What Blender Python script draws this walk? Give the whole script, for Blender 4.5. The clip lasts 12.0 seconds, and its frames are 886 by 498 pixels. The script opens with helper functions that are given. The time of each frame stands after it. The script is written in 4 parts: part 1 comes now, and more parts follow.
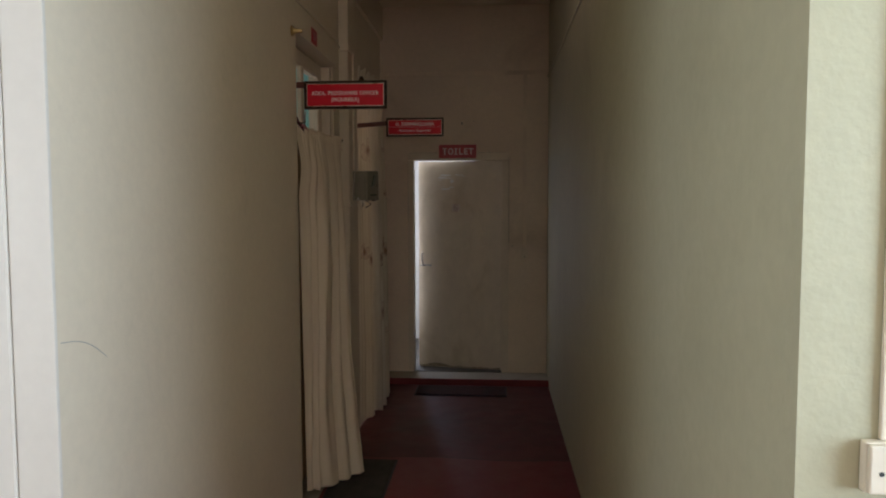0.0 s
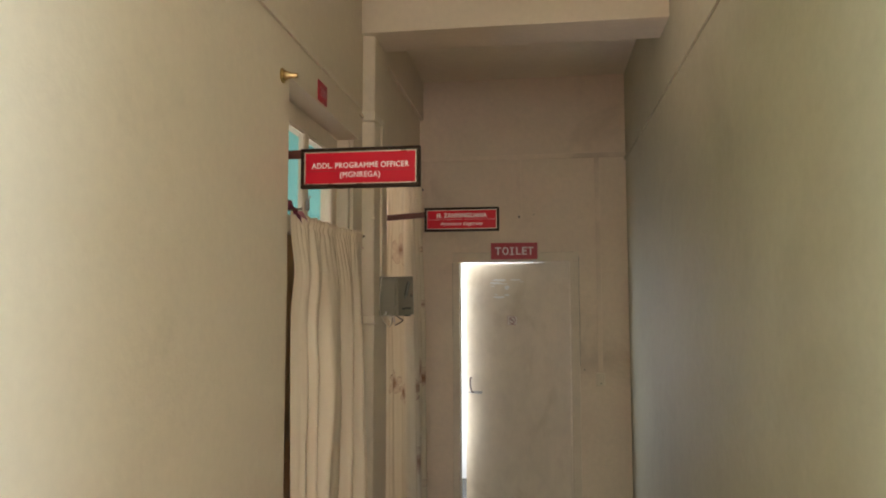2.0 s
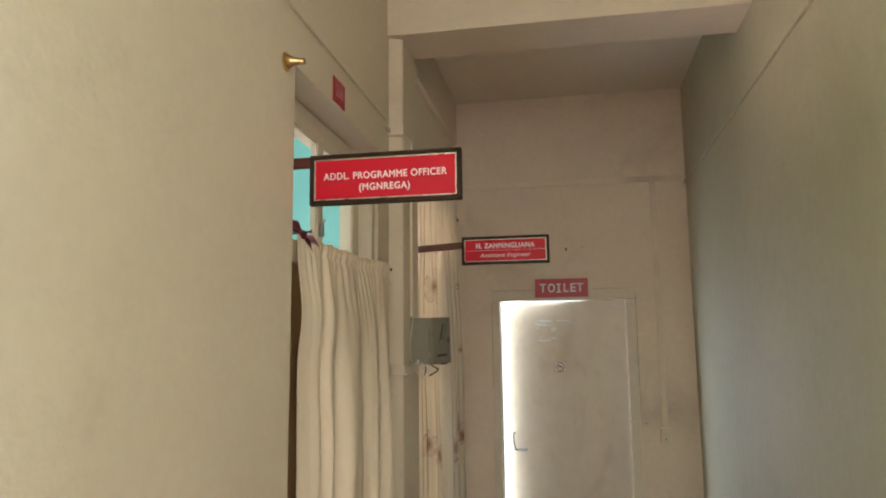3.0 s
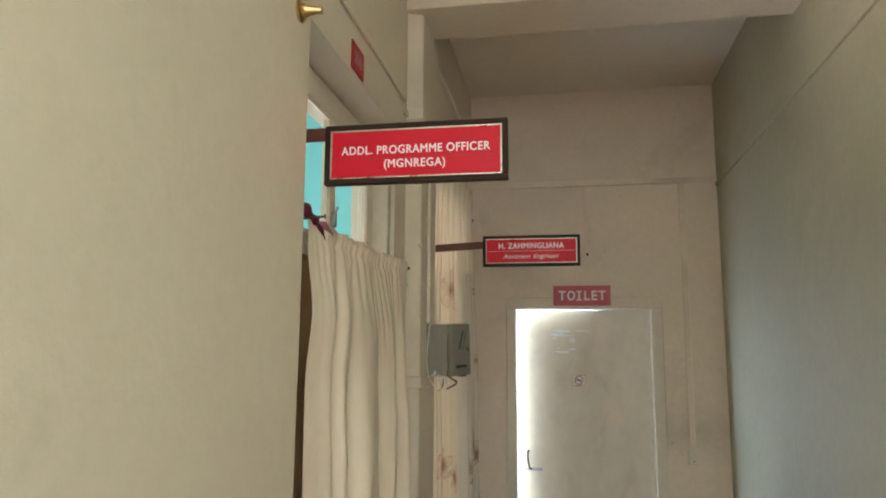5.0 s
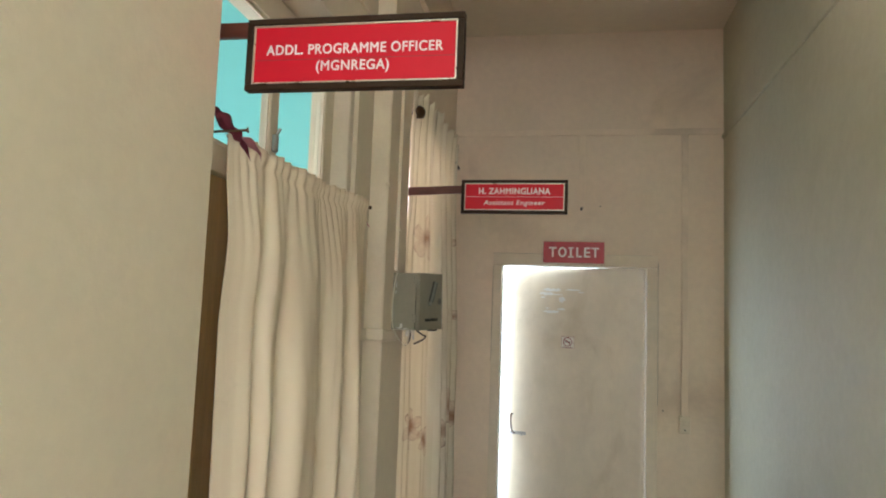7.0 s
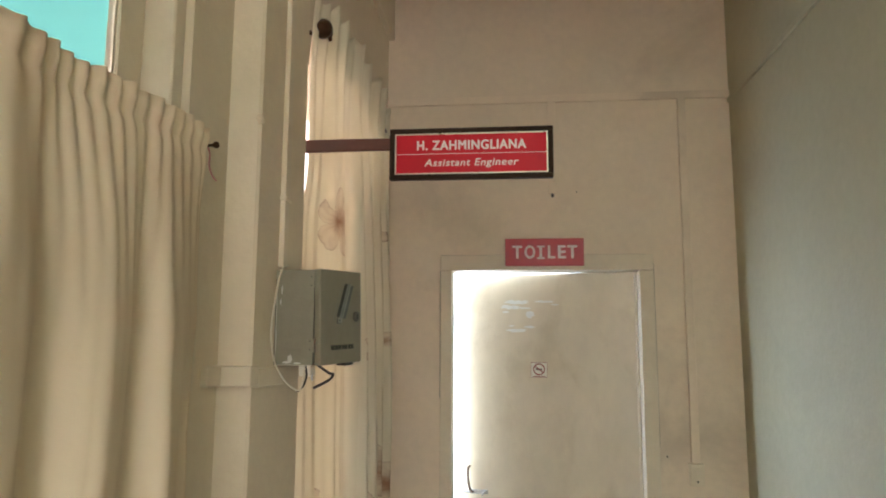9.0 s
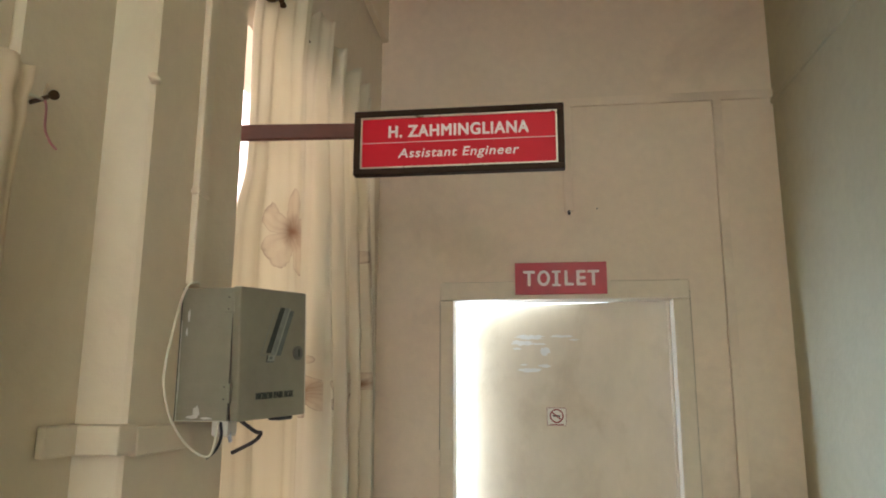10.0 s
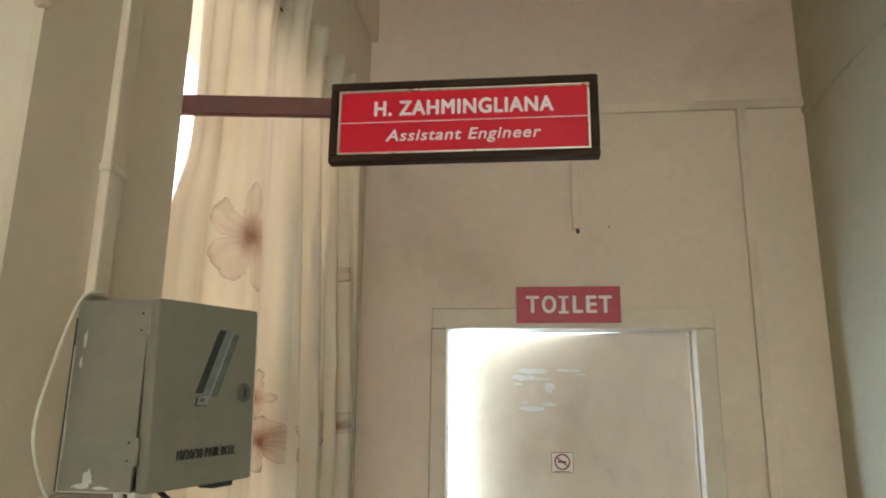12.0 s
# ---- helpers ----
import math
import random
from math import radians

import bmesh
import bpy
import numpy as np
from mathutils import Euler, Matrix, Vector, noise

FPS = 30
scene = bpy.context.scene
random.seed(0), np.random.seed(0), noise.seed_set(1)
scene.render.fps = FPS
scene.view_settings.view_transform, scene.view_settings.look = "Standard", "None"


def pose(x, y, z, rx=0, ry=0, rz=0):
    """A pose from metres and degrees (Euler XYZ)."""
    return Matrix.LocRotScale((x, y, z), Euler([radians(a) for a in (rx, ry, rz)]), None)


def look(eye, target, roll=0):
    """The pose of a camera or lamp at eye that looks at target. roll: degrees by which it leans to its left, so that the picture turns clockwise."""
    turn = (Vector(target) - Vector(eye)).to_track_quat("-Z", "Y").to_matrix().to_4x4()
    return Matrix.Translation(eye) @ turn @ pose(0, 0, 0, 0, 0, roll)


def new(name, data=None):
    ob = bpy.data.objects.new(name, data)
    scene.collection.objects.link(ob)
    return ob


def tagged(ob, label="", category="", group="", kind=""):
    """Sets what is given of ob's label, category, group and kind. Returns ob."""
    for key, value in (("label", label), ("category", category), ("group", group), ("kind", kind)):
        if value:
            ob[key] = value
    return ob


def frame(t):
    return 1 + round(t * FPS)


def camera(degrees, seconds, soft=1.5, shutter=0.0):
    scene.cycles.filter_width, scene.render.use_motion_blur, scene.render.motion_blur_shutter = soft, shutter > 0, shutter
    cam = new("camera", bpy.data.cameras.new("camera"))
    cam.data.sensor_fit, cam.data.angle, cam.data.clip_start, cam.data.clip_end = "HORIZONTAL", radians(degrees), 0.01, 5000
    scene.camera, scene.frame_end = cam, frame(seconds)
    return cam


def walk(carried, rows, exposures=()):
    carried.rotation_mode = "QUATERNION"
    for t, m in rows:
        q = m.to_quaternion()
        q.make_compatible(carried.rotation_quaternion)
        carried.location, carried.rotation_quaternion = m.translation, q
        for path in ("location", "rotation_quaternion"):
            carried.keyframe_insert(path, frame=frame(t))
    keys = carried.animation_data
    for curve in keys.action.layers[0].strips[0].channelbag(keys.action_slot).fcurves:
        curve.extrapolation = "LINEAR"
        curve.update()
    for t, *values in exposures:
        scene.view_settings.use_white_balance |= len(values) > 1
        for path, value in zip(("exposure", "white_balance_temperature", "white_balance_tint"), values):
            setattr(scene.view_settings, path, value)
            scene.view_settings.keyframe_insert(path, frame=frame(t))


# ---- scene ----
cam = camera(64.4, 12.0, soft=1.9)
PATH = [
    (0, (0.165, 0.715, 1.616), (0.021, 2.705, 1.485), -0.1),
    (0.5, (0.106, 1.019, 1.64), (-0.049, 3.009, 1.526), -0.8),
    (1, (0.147, 1.39, 1.657), (-0.114, 3.372, 1.615), -0.9),
    (1.5, (0.132, 1.648, 1.645), (-0.173, 3.624, 1.712), 0.3),
    (2, (0.021, 1.954, 1.693), (-0.251, 3.929, 1.849), -0.1),
    (2.5, (-0.034, 2.247, 1.694), (-0.348, 4.209, 1.92), -1.0),
    (3, (-0.107, 2.497, 1.707), (-0.459, 4.446, 1.983), -0.6),
    (3.2, (-0.148, 2.575, 1.724), (-0.505, 4.523, 2.001), 0.2),
    (5, (-0.263, 2.795, 1.706), (-0.603, 4.742, 2.01), 0.4),
    (5.5, (-0.257, 2.809, 1.71), (-0.601, 4.755, 2.013), 0.6),
    (6, (-0.225, 2.843, 1.71), (-0.577, 4.789, 2.011), 0.4),
    (6.5, (-0.183, 2.924, 1.697), (-0.618, 4.86, 1.948), 0.8),
    (7, (-0.186, 3.084, 1.673), (-0.541, 5.042, 1.873), 2.1),
    (7.2, (-0.214, 3.168, 1.669), (-0.509, 5.137, 1.86), 1.8),
    (8.8, (-0.272, 3.968, 1.667), (-0.514, 5.935, 1.929), 0.9),
    (9, (-0.298, 4.06, 1.676), (-0.498, 6.032, 1.947), 0.3),
    (9.5, (-0.295, 4.275, 1.68), (-0.491, 6.24, 1.998), 0.1),
    (10, (-0.258, 4.487, 1.688), (-0.517, 6.433, 2.066), 0.2),
    (10.5, (-0.284, 4.614, 1.7), (-0.534, 6.557, 2.104), 0.9),
    (11, (-0.327, 4.738, 1.713), (-0.52, 6.68, 2.149), 0.7),
    (11.5, (-0.313, 4.787, 1.714), (-0.511, 6.726, 2.163), 0.7),
    (12, (-0.315, 4.79, 1.714), (-0.538, 6.722, 2.177), 0.8),
]
EXPOSURES = [(0.0, -1.62, 7050, 54), (0.5, -1.47, 7700, 55), (1.0, -1.02, 7850, 55), (1.5, -0.48, 7400, 55), (2.0, 0.08, 7100, 48), (2.5, 0.33, 6900, 46), (3.2, 0.54, 6700, 43),
             (5.0, 0.59, 6250, 39), (6.0, 0.64, 6250, 40), (7.0, 0.75, 6350, 40), (9.0, 0.88, 6620, 40), (10.5, 0.98, 6430, 39), (12.0, 1.05, 6280, 38)]
walk(cam, [(t, look(eye, target, roll)) for t, eye, target, roll in PATH], EXPOSURES)

# ---- world and lights ----
world = bpy.data.worlds.new("world")
scene.world = world
world.use_nodes = True
sky = world.node_tree.nodes.new("ShaderNodeTexSky")
sky.sky_type, sky.sun_disc, sky.sun_elevation, sky.sun_rotation = "NISHITA", False, radians(38), radians(150)
world.node_tree.links.new(sky.outputs[0], world.node_tree.nodes["Background"].inputs[0])
world.node_tree.nodes["Background"].inputs[1].default_value = 0.1

sun = new("sun", bpy.data.lights.new("sun", "SUN"))
sun.data.energy, sun.data.angle, sun.data.color = 1.0, radians(12), (1.0, 0.95, 0.88)
sun.matrix_world = look((3, -6, 8), (0, 0, 0))


def window_light(name, eye, target, w, h, watts, rgb):
    d = bpy.data.lights.new(name, "AREA")
    d.shape, d.size, d.size_y, d.energy, d.color = "RECTANGLE", w, h, watts, rgb
    ob = new(name, d)
    ob.matrix_world = look(eye, target)
    return ob


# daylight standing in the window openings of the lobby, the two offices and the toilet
# the lobby's windows and their four lamps are added, out of view
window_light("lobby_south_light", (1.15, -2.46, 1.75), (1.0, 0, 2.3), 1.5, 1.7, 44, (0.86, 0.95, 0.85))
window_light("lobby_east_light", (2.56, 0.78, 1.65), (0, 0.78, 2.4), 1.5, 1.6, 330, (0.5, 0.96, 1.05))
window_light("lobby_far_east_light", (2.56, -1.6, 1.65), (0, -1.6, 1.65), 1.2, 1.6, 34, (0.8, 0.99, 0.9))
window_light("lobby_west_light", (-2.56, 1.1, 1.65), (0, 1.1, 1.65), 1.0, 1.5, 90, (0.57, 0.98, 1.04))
window_light("office_vent_light", (-2.63, 3.8, 3.1), (0, 3.8, 3.1), 0.3, 0.13, 4, (0.75, 1.0, 0.9))
window_light("office_one_light", (-2.63, 4.7, 1.35), (0, 4.7, 1.35), 0.9, 0.9, 24, (1.0, 1.0, 0.88))
window_light("office_two_light", (-2.47, 6.42, 2.65), (0, 6.55, 2.65), 1.05, 0.65, 44, (0.95, 1.0, 1.0))
window_light("toilet_light", (-0.725, 7.75, 1.45), (0, 7.75, 1.45), 0.8, 1.9, 95, (0.56, 0.92, 1.06))


# ---- materials ----
def nodes_of(name):
    m = bpy.data.materials.new(name)
    m.use_nodes = True
    return m, m.node_tree, m.node_tree.nodes["Principled BSDF"]


def noise_node(t, vec, scale, detail=4.0, rough=0.55, dist=0.0):
    n = t.nodes.new("ShaderNodeTexNoise")
    n.inputs["Scale"].default_value, n.inputs["Detail"].default_value = scale, detail
    n.inputs["Roughness"].default_value, n.inputs["Distortion"].default_value = rough, dist
    t.links.new(vec, n.inputs["Vector"])
    return n.outputs[0]


def ramp(t, fac, stops):
    r = t.nodes.new("ShaderNodeValToRGB")
    e = r.color_ramp.elements
    e[0].position, e[0].color = stops[0][0], (*stops[0][1], 1)
    e[1].position, e[1].color = stops[1][0], (*stops[1][1], 1)
    for p, c in stops[2:]:
        x = e.new(p)
        x.color = (*c, 1)
    t.links.new(fac, r.inputs[0])
    return r.outputs[0]


def mix(t, fac, a, b, blend="MIX"):
    n = t.nodes.new("ShaderNodeMix")
    n.data_type, n.blend_type = "RGBA", blend
    for sock, v in ((n.inputs[0], fac), (n.inputs[6], a), (n.inputs[7], b)):
        if isinstance(v, (int, float)):
            sock.default_value = v
        elif isinstance(v, tuple):
            sock.default_value = (*v, 1)
        else:
            t.links.new(v, sock)
    return n.outputs[2]


def calc(t, op, a, b=0.0, c=0.0):
    n = t.nodes.new("ShaderNodeMath")
    n.operation = op
    for sock, v in zip(n.inputs, (a, b, c)):
        if isinstance(v, (int, float)):
            sock.default_value = v
        else:
            t.links.new(v, sock)
    return n.outputs[0]


def bump(t, b, height, strength, distance=0.01):
    n = t.nodes.new("ShaderNodeBump")
    n.inputs["Strength"].default_value, n.inputs["Distance"].default_value = strength, distance
    t.links.new(height, n.inputs["Height"])
    t.links.new(n.outputs[0], b.inputs["Normal"])


def surface(name, rgb, rough=0.6, var=0.12, scale=2.0, fine=40.0, relief=0.15, metal=0.0, stain=None, stain_at=0.62, stretch=(1, 1, 1)):
    """Two scales of colour variation, fine relief, and stains where asked for."""
    m, t, b = nodes_of(name)
    tc = t.nodes.new("ShaderNodeTexCoord").outputs["Object"]
    mp = t.nodes.new("ShaderNodeMapping")
    mp.inputs["Scale"].default_value = stretch
    t.links.new(tc, mp.inputs[0])
    v = mp.outputs[0]
    lo, hi = tuple(c * (1 - var) for c in rgb), tuple(min(1, c * (1 + var)) for c in rgb)
    col = ramp(t, noise_node(t, v, scale, 5), [(0.3, lo), (0.7, hi)])
    col = mix(t, 0.35, col, ramp(t, noise_node(t, v, fine, 4), [(0.3, lo), (0.7, hi)]))
    if stain:
        col = mix(t, ramp(t, noise_node(t, v, scale * 0.8, 7, 0.65, 0.6), [(stain_at, (0, 0, 0)), (min(1, stain_at + 0.16), (0.6, 0.6, 0.6))]), col, stain)
    t.links.new(col, b.inputs["Base Color"])
    t.links.new(calc(t, "ADD", calc(t, "MULTIPLY", noise_node(t, v, fine * 0.4, 3), 0.25), rough - 0.12), b.inputs["Roughness"])
    b.inputs["Metallic"].default_value = metal
    bump(t, b, calc(t, "ADD", noise_node(t, v, fine * 2.5, 5), calc(t, "MULTIPLY", noise_node(t, v, fine * 0.25, 3), 1.6)), relief, 0.004)
    return m


def fabric(name, print_nodes=None, rgb=(0.72, 0.64, 0.5), dim=(0.62, 0.53, 0.39), glow=0.35, dirt=(0.5, 0.4, 0.27)):
    """Thin woven cotton that lets some light through; UV is metres along the cloth and up it."""
    m, t, b = nodes_of(name)
    uv = t.nodes.new("ShaderNodeUVMap").outputs[0]
    mp = t.nodes.new("ShaderNodeMapping")
    mp.inputs["Scale"].default_value = (6, 0.7, 1)
    t.links.new(uv, mp.inputs[0])
    col = ramp(t, noise_node(t, mp.outputs[0], 1.5, 5), [(0.32, dim), (0.68, rgb)])
    col = mix(t, ramp(t, noise_node(t, uv, 5, 6, 0.65), [(0.6, (0, 0, 0)), (0.8, (0.35, 0.35, 0.35))]), col, dirt)
    if print_nodes:
        col = print_nodes(t, uv, col)
    t.links.new(col, b.inputs["Base Color"])
    b.inputs["Roughness"].default_value = 0.9
    wv = [t.nodes.new("ShaderNodeTexWave"), t.nodes.new("ShaderNodeTexWave")]
    for n, d in zip(wv, ("X", "Y")):
        n.bands_direction = d
        n.inputs["Scale"].default_value, n.inputs["Distortion"].default_value = 260, 1.5
        t.links.new(uv, n.inputs["Vector"])
    bump(t, b, calc(t, "ADD", calc(t, "ADD", wv[0].outputs[1], wv[1].outputs[1]), calc(t, "MULTIPLY", noise_node(t, uv, 30, 4), 3)), 0.12, 0.003)
    tr = t.nodes.new("ShaderNodeBsdfTranslucent")
    t.links.new(col, tr.inputs[0])
    mx = t.nodes.new("ShaderNodeMixShader")
    mx.inputs[0].default_value = glow
    t.links.new(b.outputs[0], mx.inputs[1])
    t.links.new(tr.outputs[0], mx.inputs[2])
    t.links.new(mx.outputs[0], t.nodes["Material Output"].inputs[0])
    return m


def floral(flowers):
    """Printed blossoms: each (u, v, radius, turn, petals, strength), pale petals with thin brown outlines and a dark heart."""
    def go(t, uv, col):
        sep = t.nodes.new("ShaderNodeSeparateXYZ")
        wob = t.nodes.new("ShaderNodeVectorMath")
        wob.operation = "MULTIPLY_ADD"
        nz = t.nodes.new("ShaderNodeTexNoise")
        nz.inputs["Scale"].default_value, nz.inputs["Detail"].default_value = 17, 3.5
        t.links.new(uv, nz.inputs["Vector"])
        t.links.new(nz.outputs[1], wob.inputs[0])
        wob.inputs[1].default_value = (0.065, 0.065, 0)
        t.links.new(uv, wob.inputs[2])
        t.links.new(wob.outputs[0], sep.inputs[0])
        faded = ramp(t, noise_node(t, uv, 22, 4), [(0.35, (0.25, 0.25, 0.25)), (0.62, (1, 1, 1))])
        band = calc(t, "SINE", calc(t, "MULTIPLY", sep.outputs[0], 11.0))
        col = mix(t, calc(t, "MULTIPLY", calc(t, "MAXIMUM", band, 0.0), 0.16), col, (0.76, 0.64, 0.34))
        for u, v, rad, turn, petals, power in flowers:
            dx, dy = calc(t, "SUBTRACT", sep.outputs[0], u + 0.0325), calc(t, "SUBTRACT", sep.outputs[1], v + 0.0325)
            r = calc(t, "DIVIDE", calc(t, "SQRT", calc(t, "ADD", calc(t, "MULTIPLY", dx, dx), calc(t, "MULTIPLY", dy, dy))), rad)
            ang = calc(t, "ADD", calc(t, "ARCTAN2", dy, dx), turn)
            edge = calc(t, "MULTIPLY_ADD", calc(t, "ABSOLUTE", calc(t, "SINE", calc(t, "MULTIPLY", ang, petals / 2))), 0.5, 0.5)
            q = calc(t, "DIVIDE", r, edge)
            inside = calc(t, "LESS_THAN", q, 1.0)
            line = calc(t, "MULTIPLY", calc(t, "MULTIPLY", inside, faded), calc(t, "POWER", q, 22.0))
            heart = calc(t, "MULTIPLY", inside, calc(t, "POWER", calc(t, "MAXIMUM", calc(t, "SUBTRACT", 1.0, calc(t, "MULTIPLY", r, 1.7)), 0.0), 1.2))
            veins = calc(t, "MULTIPLY", inside, calc(t, "MULTIPLY", 0.12, calc(t, "POWER", calc(t, "ABSOLUTE", calc(t, "COSINE", calc(t, "MULTIPLY", ang, petals * 1.5))), 4.0)))
            col = mix(t, calc(t, "MULTIPLY", inside, 0.14 * power), col, (0.6, 0.36, 0.24))
            col = mix(t, calc(t, "MULTIPLY", calc(t, "ADD", heart, veins), power), col, (0.4, 0.22, 0.13))
            col = mix(t, calc(t, "MULTIPLY", line, 0.7 * power), col, (0.26, 0.13, 0.07))
        return col
    return go


CREAM = surface("cream_wall_paint", (0.77, 0.655, 0.5), 0.64, 0.07, 1.3, 30, 0.24, stain=(0.58, 0.49, 0.37), stain_at=0.6)
CEIL = surface("ceiling_distemper", (0.8, 0.715, 0.56), 0.8, 0.07, 1.0, 25, 0.2, stain=(0.5, 0.43, 0.32), stain_at=0.62)
# this wall's dimmer, greenish light is put into the paint colour
EASTSHADE = surface("shaded_greenish_wall_paint", (0.495, 0.455, 0.3), 0.62, 0.1, 1.1, 26, 0.28, stain=(0.405, 0.37, 0.24), stain_at=0.54)
ENDPAINT = surface("pinkish_wall_paint", (0.82, 0.675, 0.525), 0.64, 0.09, 1.6, 26, 0.28, stain=(0.57, 0.45, 0.34), stain_at=0.54)
LOBBYPAINT = surface("off_white_lobby_paint", (0.73, 0.675, 0.595), 0.62, 0.05, 1.4, 30, 0.08, stain=(0.58, 0.55, 0.47), stain_at=0.62)
TURQ = surface("turquoise_wall_paint", (0.2, 0.74, 0.78), 0.6, 0.05, 1.5, 30, 0.1)
WHITE = surface("white_wall_paint", (0.82, 0.81, 0.78), 0.6, 0.04, 1.5, 30, 0.1)
DOORPAINT = surface("door_enamel", (0.77, 0.665, 0.53), 0.42, 0.12, 2.6, 16, 0.3, stain=(0.52, 0.41, 0.27), stain_at=0.52, stretch=(1, 1, 0.6))
FRAMEPAINT = surface("frame_enamel", (0.75, 0.64, 0.495), 0.58, 0.09, 4, 30, 0.2, stain=(0.5, 0.42, 0.3), stain_at=0.68)
CASING = surface("plastic_casing", (0.76, 0.65, 0.5), 0.45, 0.05, 5, 40, 0.08, stain=(0.58, 0.5, 0.38), stain_at=0.66)
DARKWOOD = surface("dark_stained_wood", (0.034, 0.017, 0.009), 0.62, 0.4, 20, 90, 0.2, stretch=(0.15, 1, 1))
DARKWOOD.node_tree.nodes["Principled BSDF"].inputs["Specular IOR Level"].default_value = 0.18
REDWOOD = surface("red_brown_wood", (0.13, 0.032, 0.02), 0.45, 0.3, 20, 90, 0.2, stretch=(0.15, 1, 1))
BROWNWOOD = surface("brown_door_wood", (0.56, 0.36, 0.16), 0.5, 0.25, 6, 60, 0.2, stretch=(6, 6, 0.5))
REDSIGN = surface("red_sign_film", (0.64, 0.01, 0.024), 0.42, 0.05, 6, 60, 0.03)
REDSIGN.node_tree.nodes["Principled BSDF"].inputs["Specular IOR Level"].default_value = 0.22
REDPANEL = surface("red_sign_board", (0.5, 0.02, 0.035), 0.4, 0.08, 6, 60, 0.05)
LETTER = surface("white_lettering", (0.85, 0.74, 0.74), 0.5, 0.05, 10, 60, 0.02)
BEAD = surface("aluminium_bead", (0.72, 0.66, 0.55), 0.3, 0.1, 30, 80, 0.05, metal=0.8)
BRASS = surface("brass", (0.62, 0.44, 0.2), 0.3, 0.15, 20, 80, 0.08, metal=1.0)
BRONZE = surface("dark_bronze", (0.1, 0.055, 0.03), 0.35, 0.25, 30, 90, 0.08, metal=0.8)
STEEL = surface("worn_steel", (0.45, 0.44, 0.42), 0.4, 0.2, 30, 90, 0.1, metal=1.0)
DULLSTEEL = surface("dull_steel", (0.2, 0.19, 0.16), 0.5, 0.25, 30, 90, 0.1, metal=0.6)
BOXPAINT = surface("grey_box_enamel", (0.245, 0.228, 0.168), 0.5, 0.13, 6, 50, 0.2, stain=(0.17, 0.15, 0.11), stain_at=0.66)
INK = surface("black_ink", (0.03, 0.035, 0.03), 0.6, 0.3, 40, 120, 0.02)
GREYINK = surface("grey_ink", (0.12, 0.14, 0.13), 0.6, 0.3, 40, 120, 0.02)
VINYL = surface("red_vinyl", (0.21, 0.024, 0.027), 0.45, 0.2, 1.5, 18, 0.2, stain=(0.12, 0.02, 0.02), stain_at=0.55)
VINYLFAR = surface("darker_red_vinyl", (0.135, 0.017, 0.018), 0.5, 0.25, 1.5, 18, 0.2, stain=(0.06, 0.018, 0.016), stain_at=0.5)
RISER = surface("red_oxide_paint", (0.2, 0.022, 0.022), 0.5, 0.2, 5, 30, 0.25, stain=(0.08, 0.02, 0.02), stain_at=0.6)
CEMENT = surface("stained_cement", (0.42, 0.37, 0.29), 0.75, 0.15, 3, 40, 0.4, stain=(0.2, 0.17, 0.12), stain_at=0.55)
DARKCEMENT = surface("dark_cement", (0.11, 0.095, 0.075), 0.6, 0.3, 4, 40, 0.4, stain=(0.04, 0.035, 0.03), stain_at=0.5)
SMUDGE = surface("brown_smudge", (0.42, 0.33, 0.22), 0.7, 0.35, 14, 60, 0.2, stain=(0.18, 0.13, 0.09), stain_at=0.5)
MATDARK = surface("dark_doormat_pile", (0.058, 0.048, 0.04), 0.95, 0.4, 12, 160, 1.0)
MATMAROON = surface("maroon_doormat_pile", (0.062, 0.018, 0.016), 0.95, 0.35, 9, 160, 1.0, stain=(0.03, 0.02, 0.018), stain_at=0.5)
CURTAIN = fabric("cream_cotton", rgb=(0.95, 0.81, 0.63), dim=(0.85, 0.7, 0.52), glow=0.22)
FLORAL = fabric("floral_cotton", floral([
    (5.875, 2.0, 0.088, 0.4, 5, 1.0), (6.52, 2.04, 0.085, 1.3, 5, 1.2), (6.285, 1.69, 0.05, 0.2, 5, 1.4), (6.47, 1.693, 0.042, 0.9, 5, 1.4),
    (5.99, 1.745, 0.04, 0.8, 5, 1.3), (6.02, 1.67, 0.046, 0.1, 5, 1.3), (6.31, 1.29, 0.11, 0.6, 7, 1.5), (6.21, 1.19, 0.08, 0.1, 6, 1.4), (6.45, 1.22, 0.08, 0.3, 5, 1.4),
    (5.8, 1.25, 0.08, 0.2, 6, 1.4), (5.9, 1.19, 0.06, 0.7, 5, 1.2), (6.2, 0.75, 0.1, 0.5, 5, 0.8), (6.55, 0.6, 0.11, 0.9, 5, 0.8)]),
    rgb=(0.87, 0.82, 0.69), dim=(0.77, 0.7, 0.55), glow=0.3, dirt=(0.68, 0.58, 0.42))
WORN = surface("worn_edge_enamel", (0.56, 0.54, 0.45), 0.5, 0.2, 30, 90, 0.1)
CHIP = surface("chipped_enamel", (0.6, 0.59, 0.54), 0.45, 0.2, 30, 90, 0.15)
GRIMESHADE = surface("dark_grime_and_shade", (0.06, 0.052, 0.04), 0.8, 0.3, 30, 90, 0.1)
MIDINK = surface("mid_grey_ink", (0.19, 0.21, 0.19), 0.6, 0.25, 40, 120, 0.02)
PALEINK = surface("pale_grey_ink", (0.3, 0.31, 0.27), 0.6, 0.2, 40, 120, 0.02)
PENCIL = surface("pencil_grey", (0.3, 0.29, 0.27), 0.7, 0.2, 40, 120, 0.02)
ROSE = surface("faded_pink_ribbon", (0.55, 0.22, 0.24), 0.7, 0.3, 25, 80, 0.3)
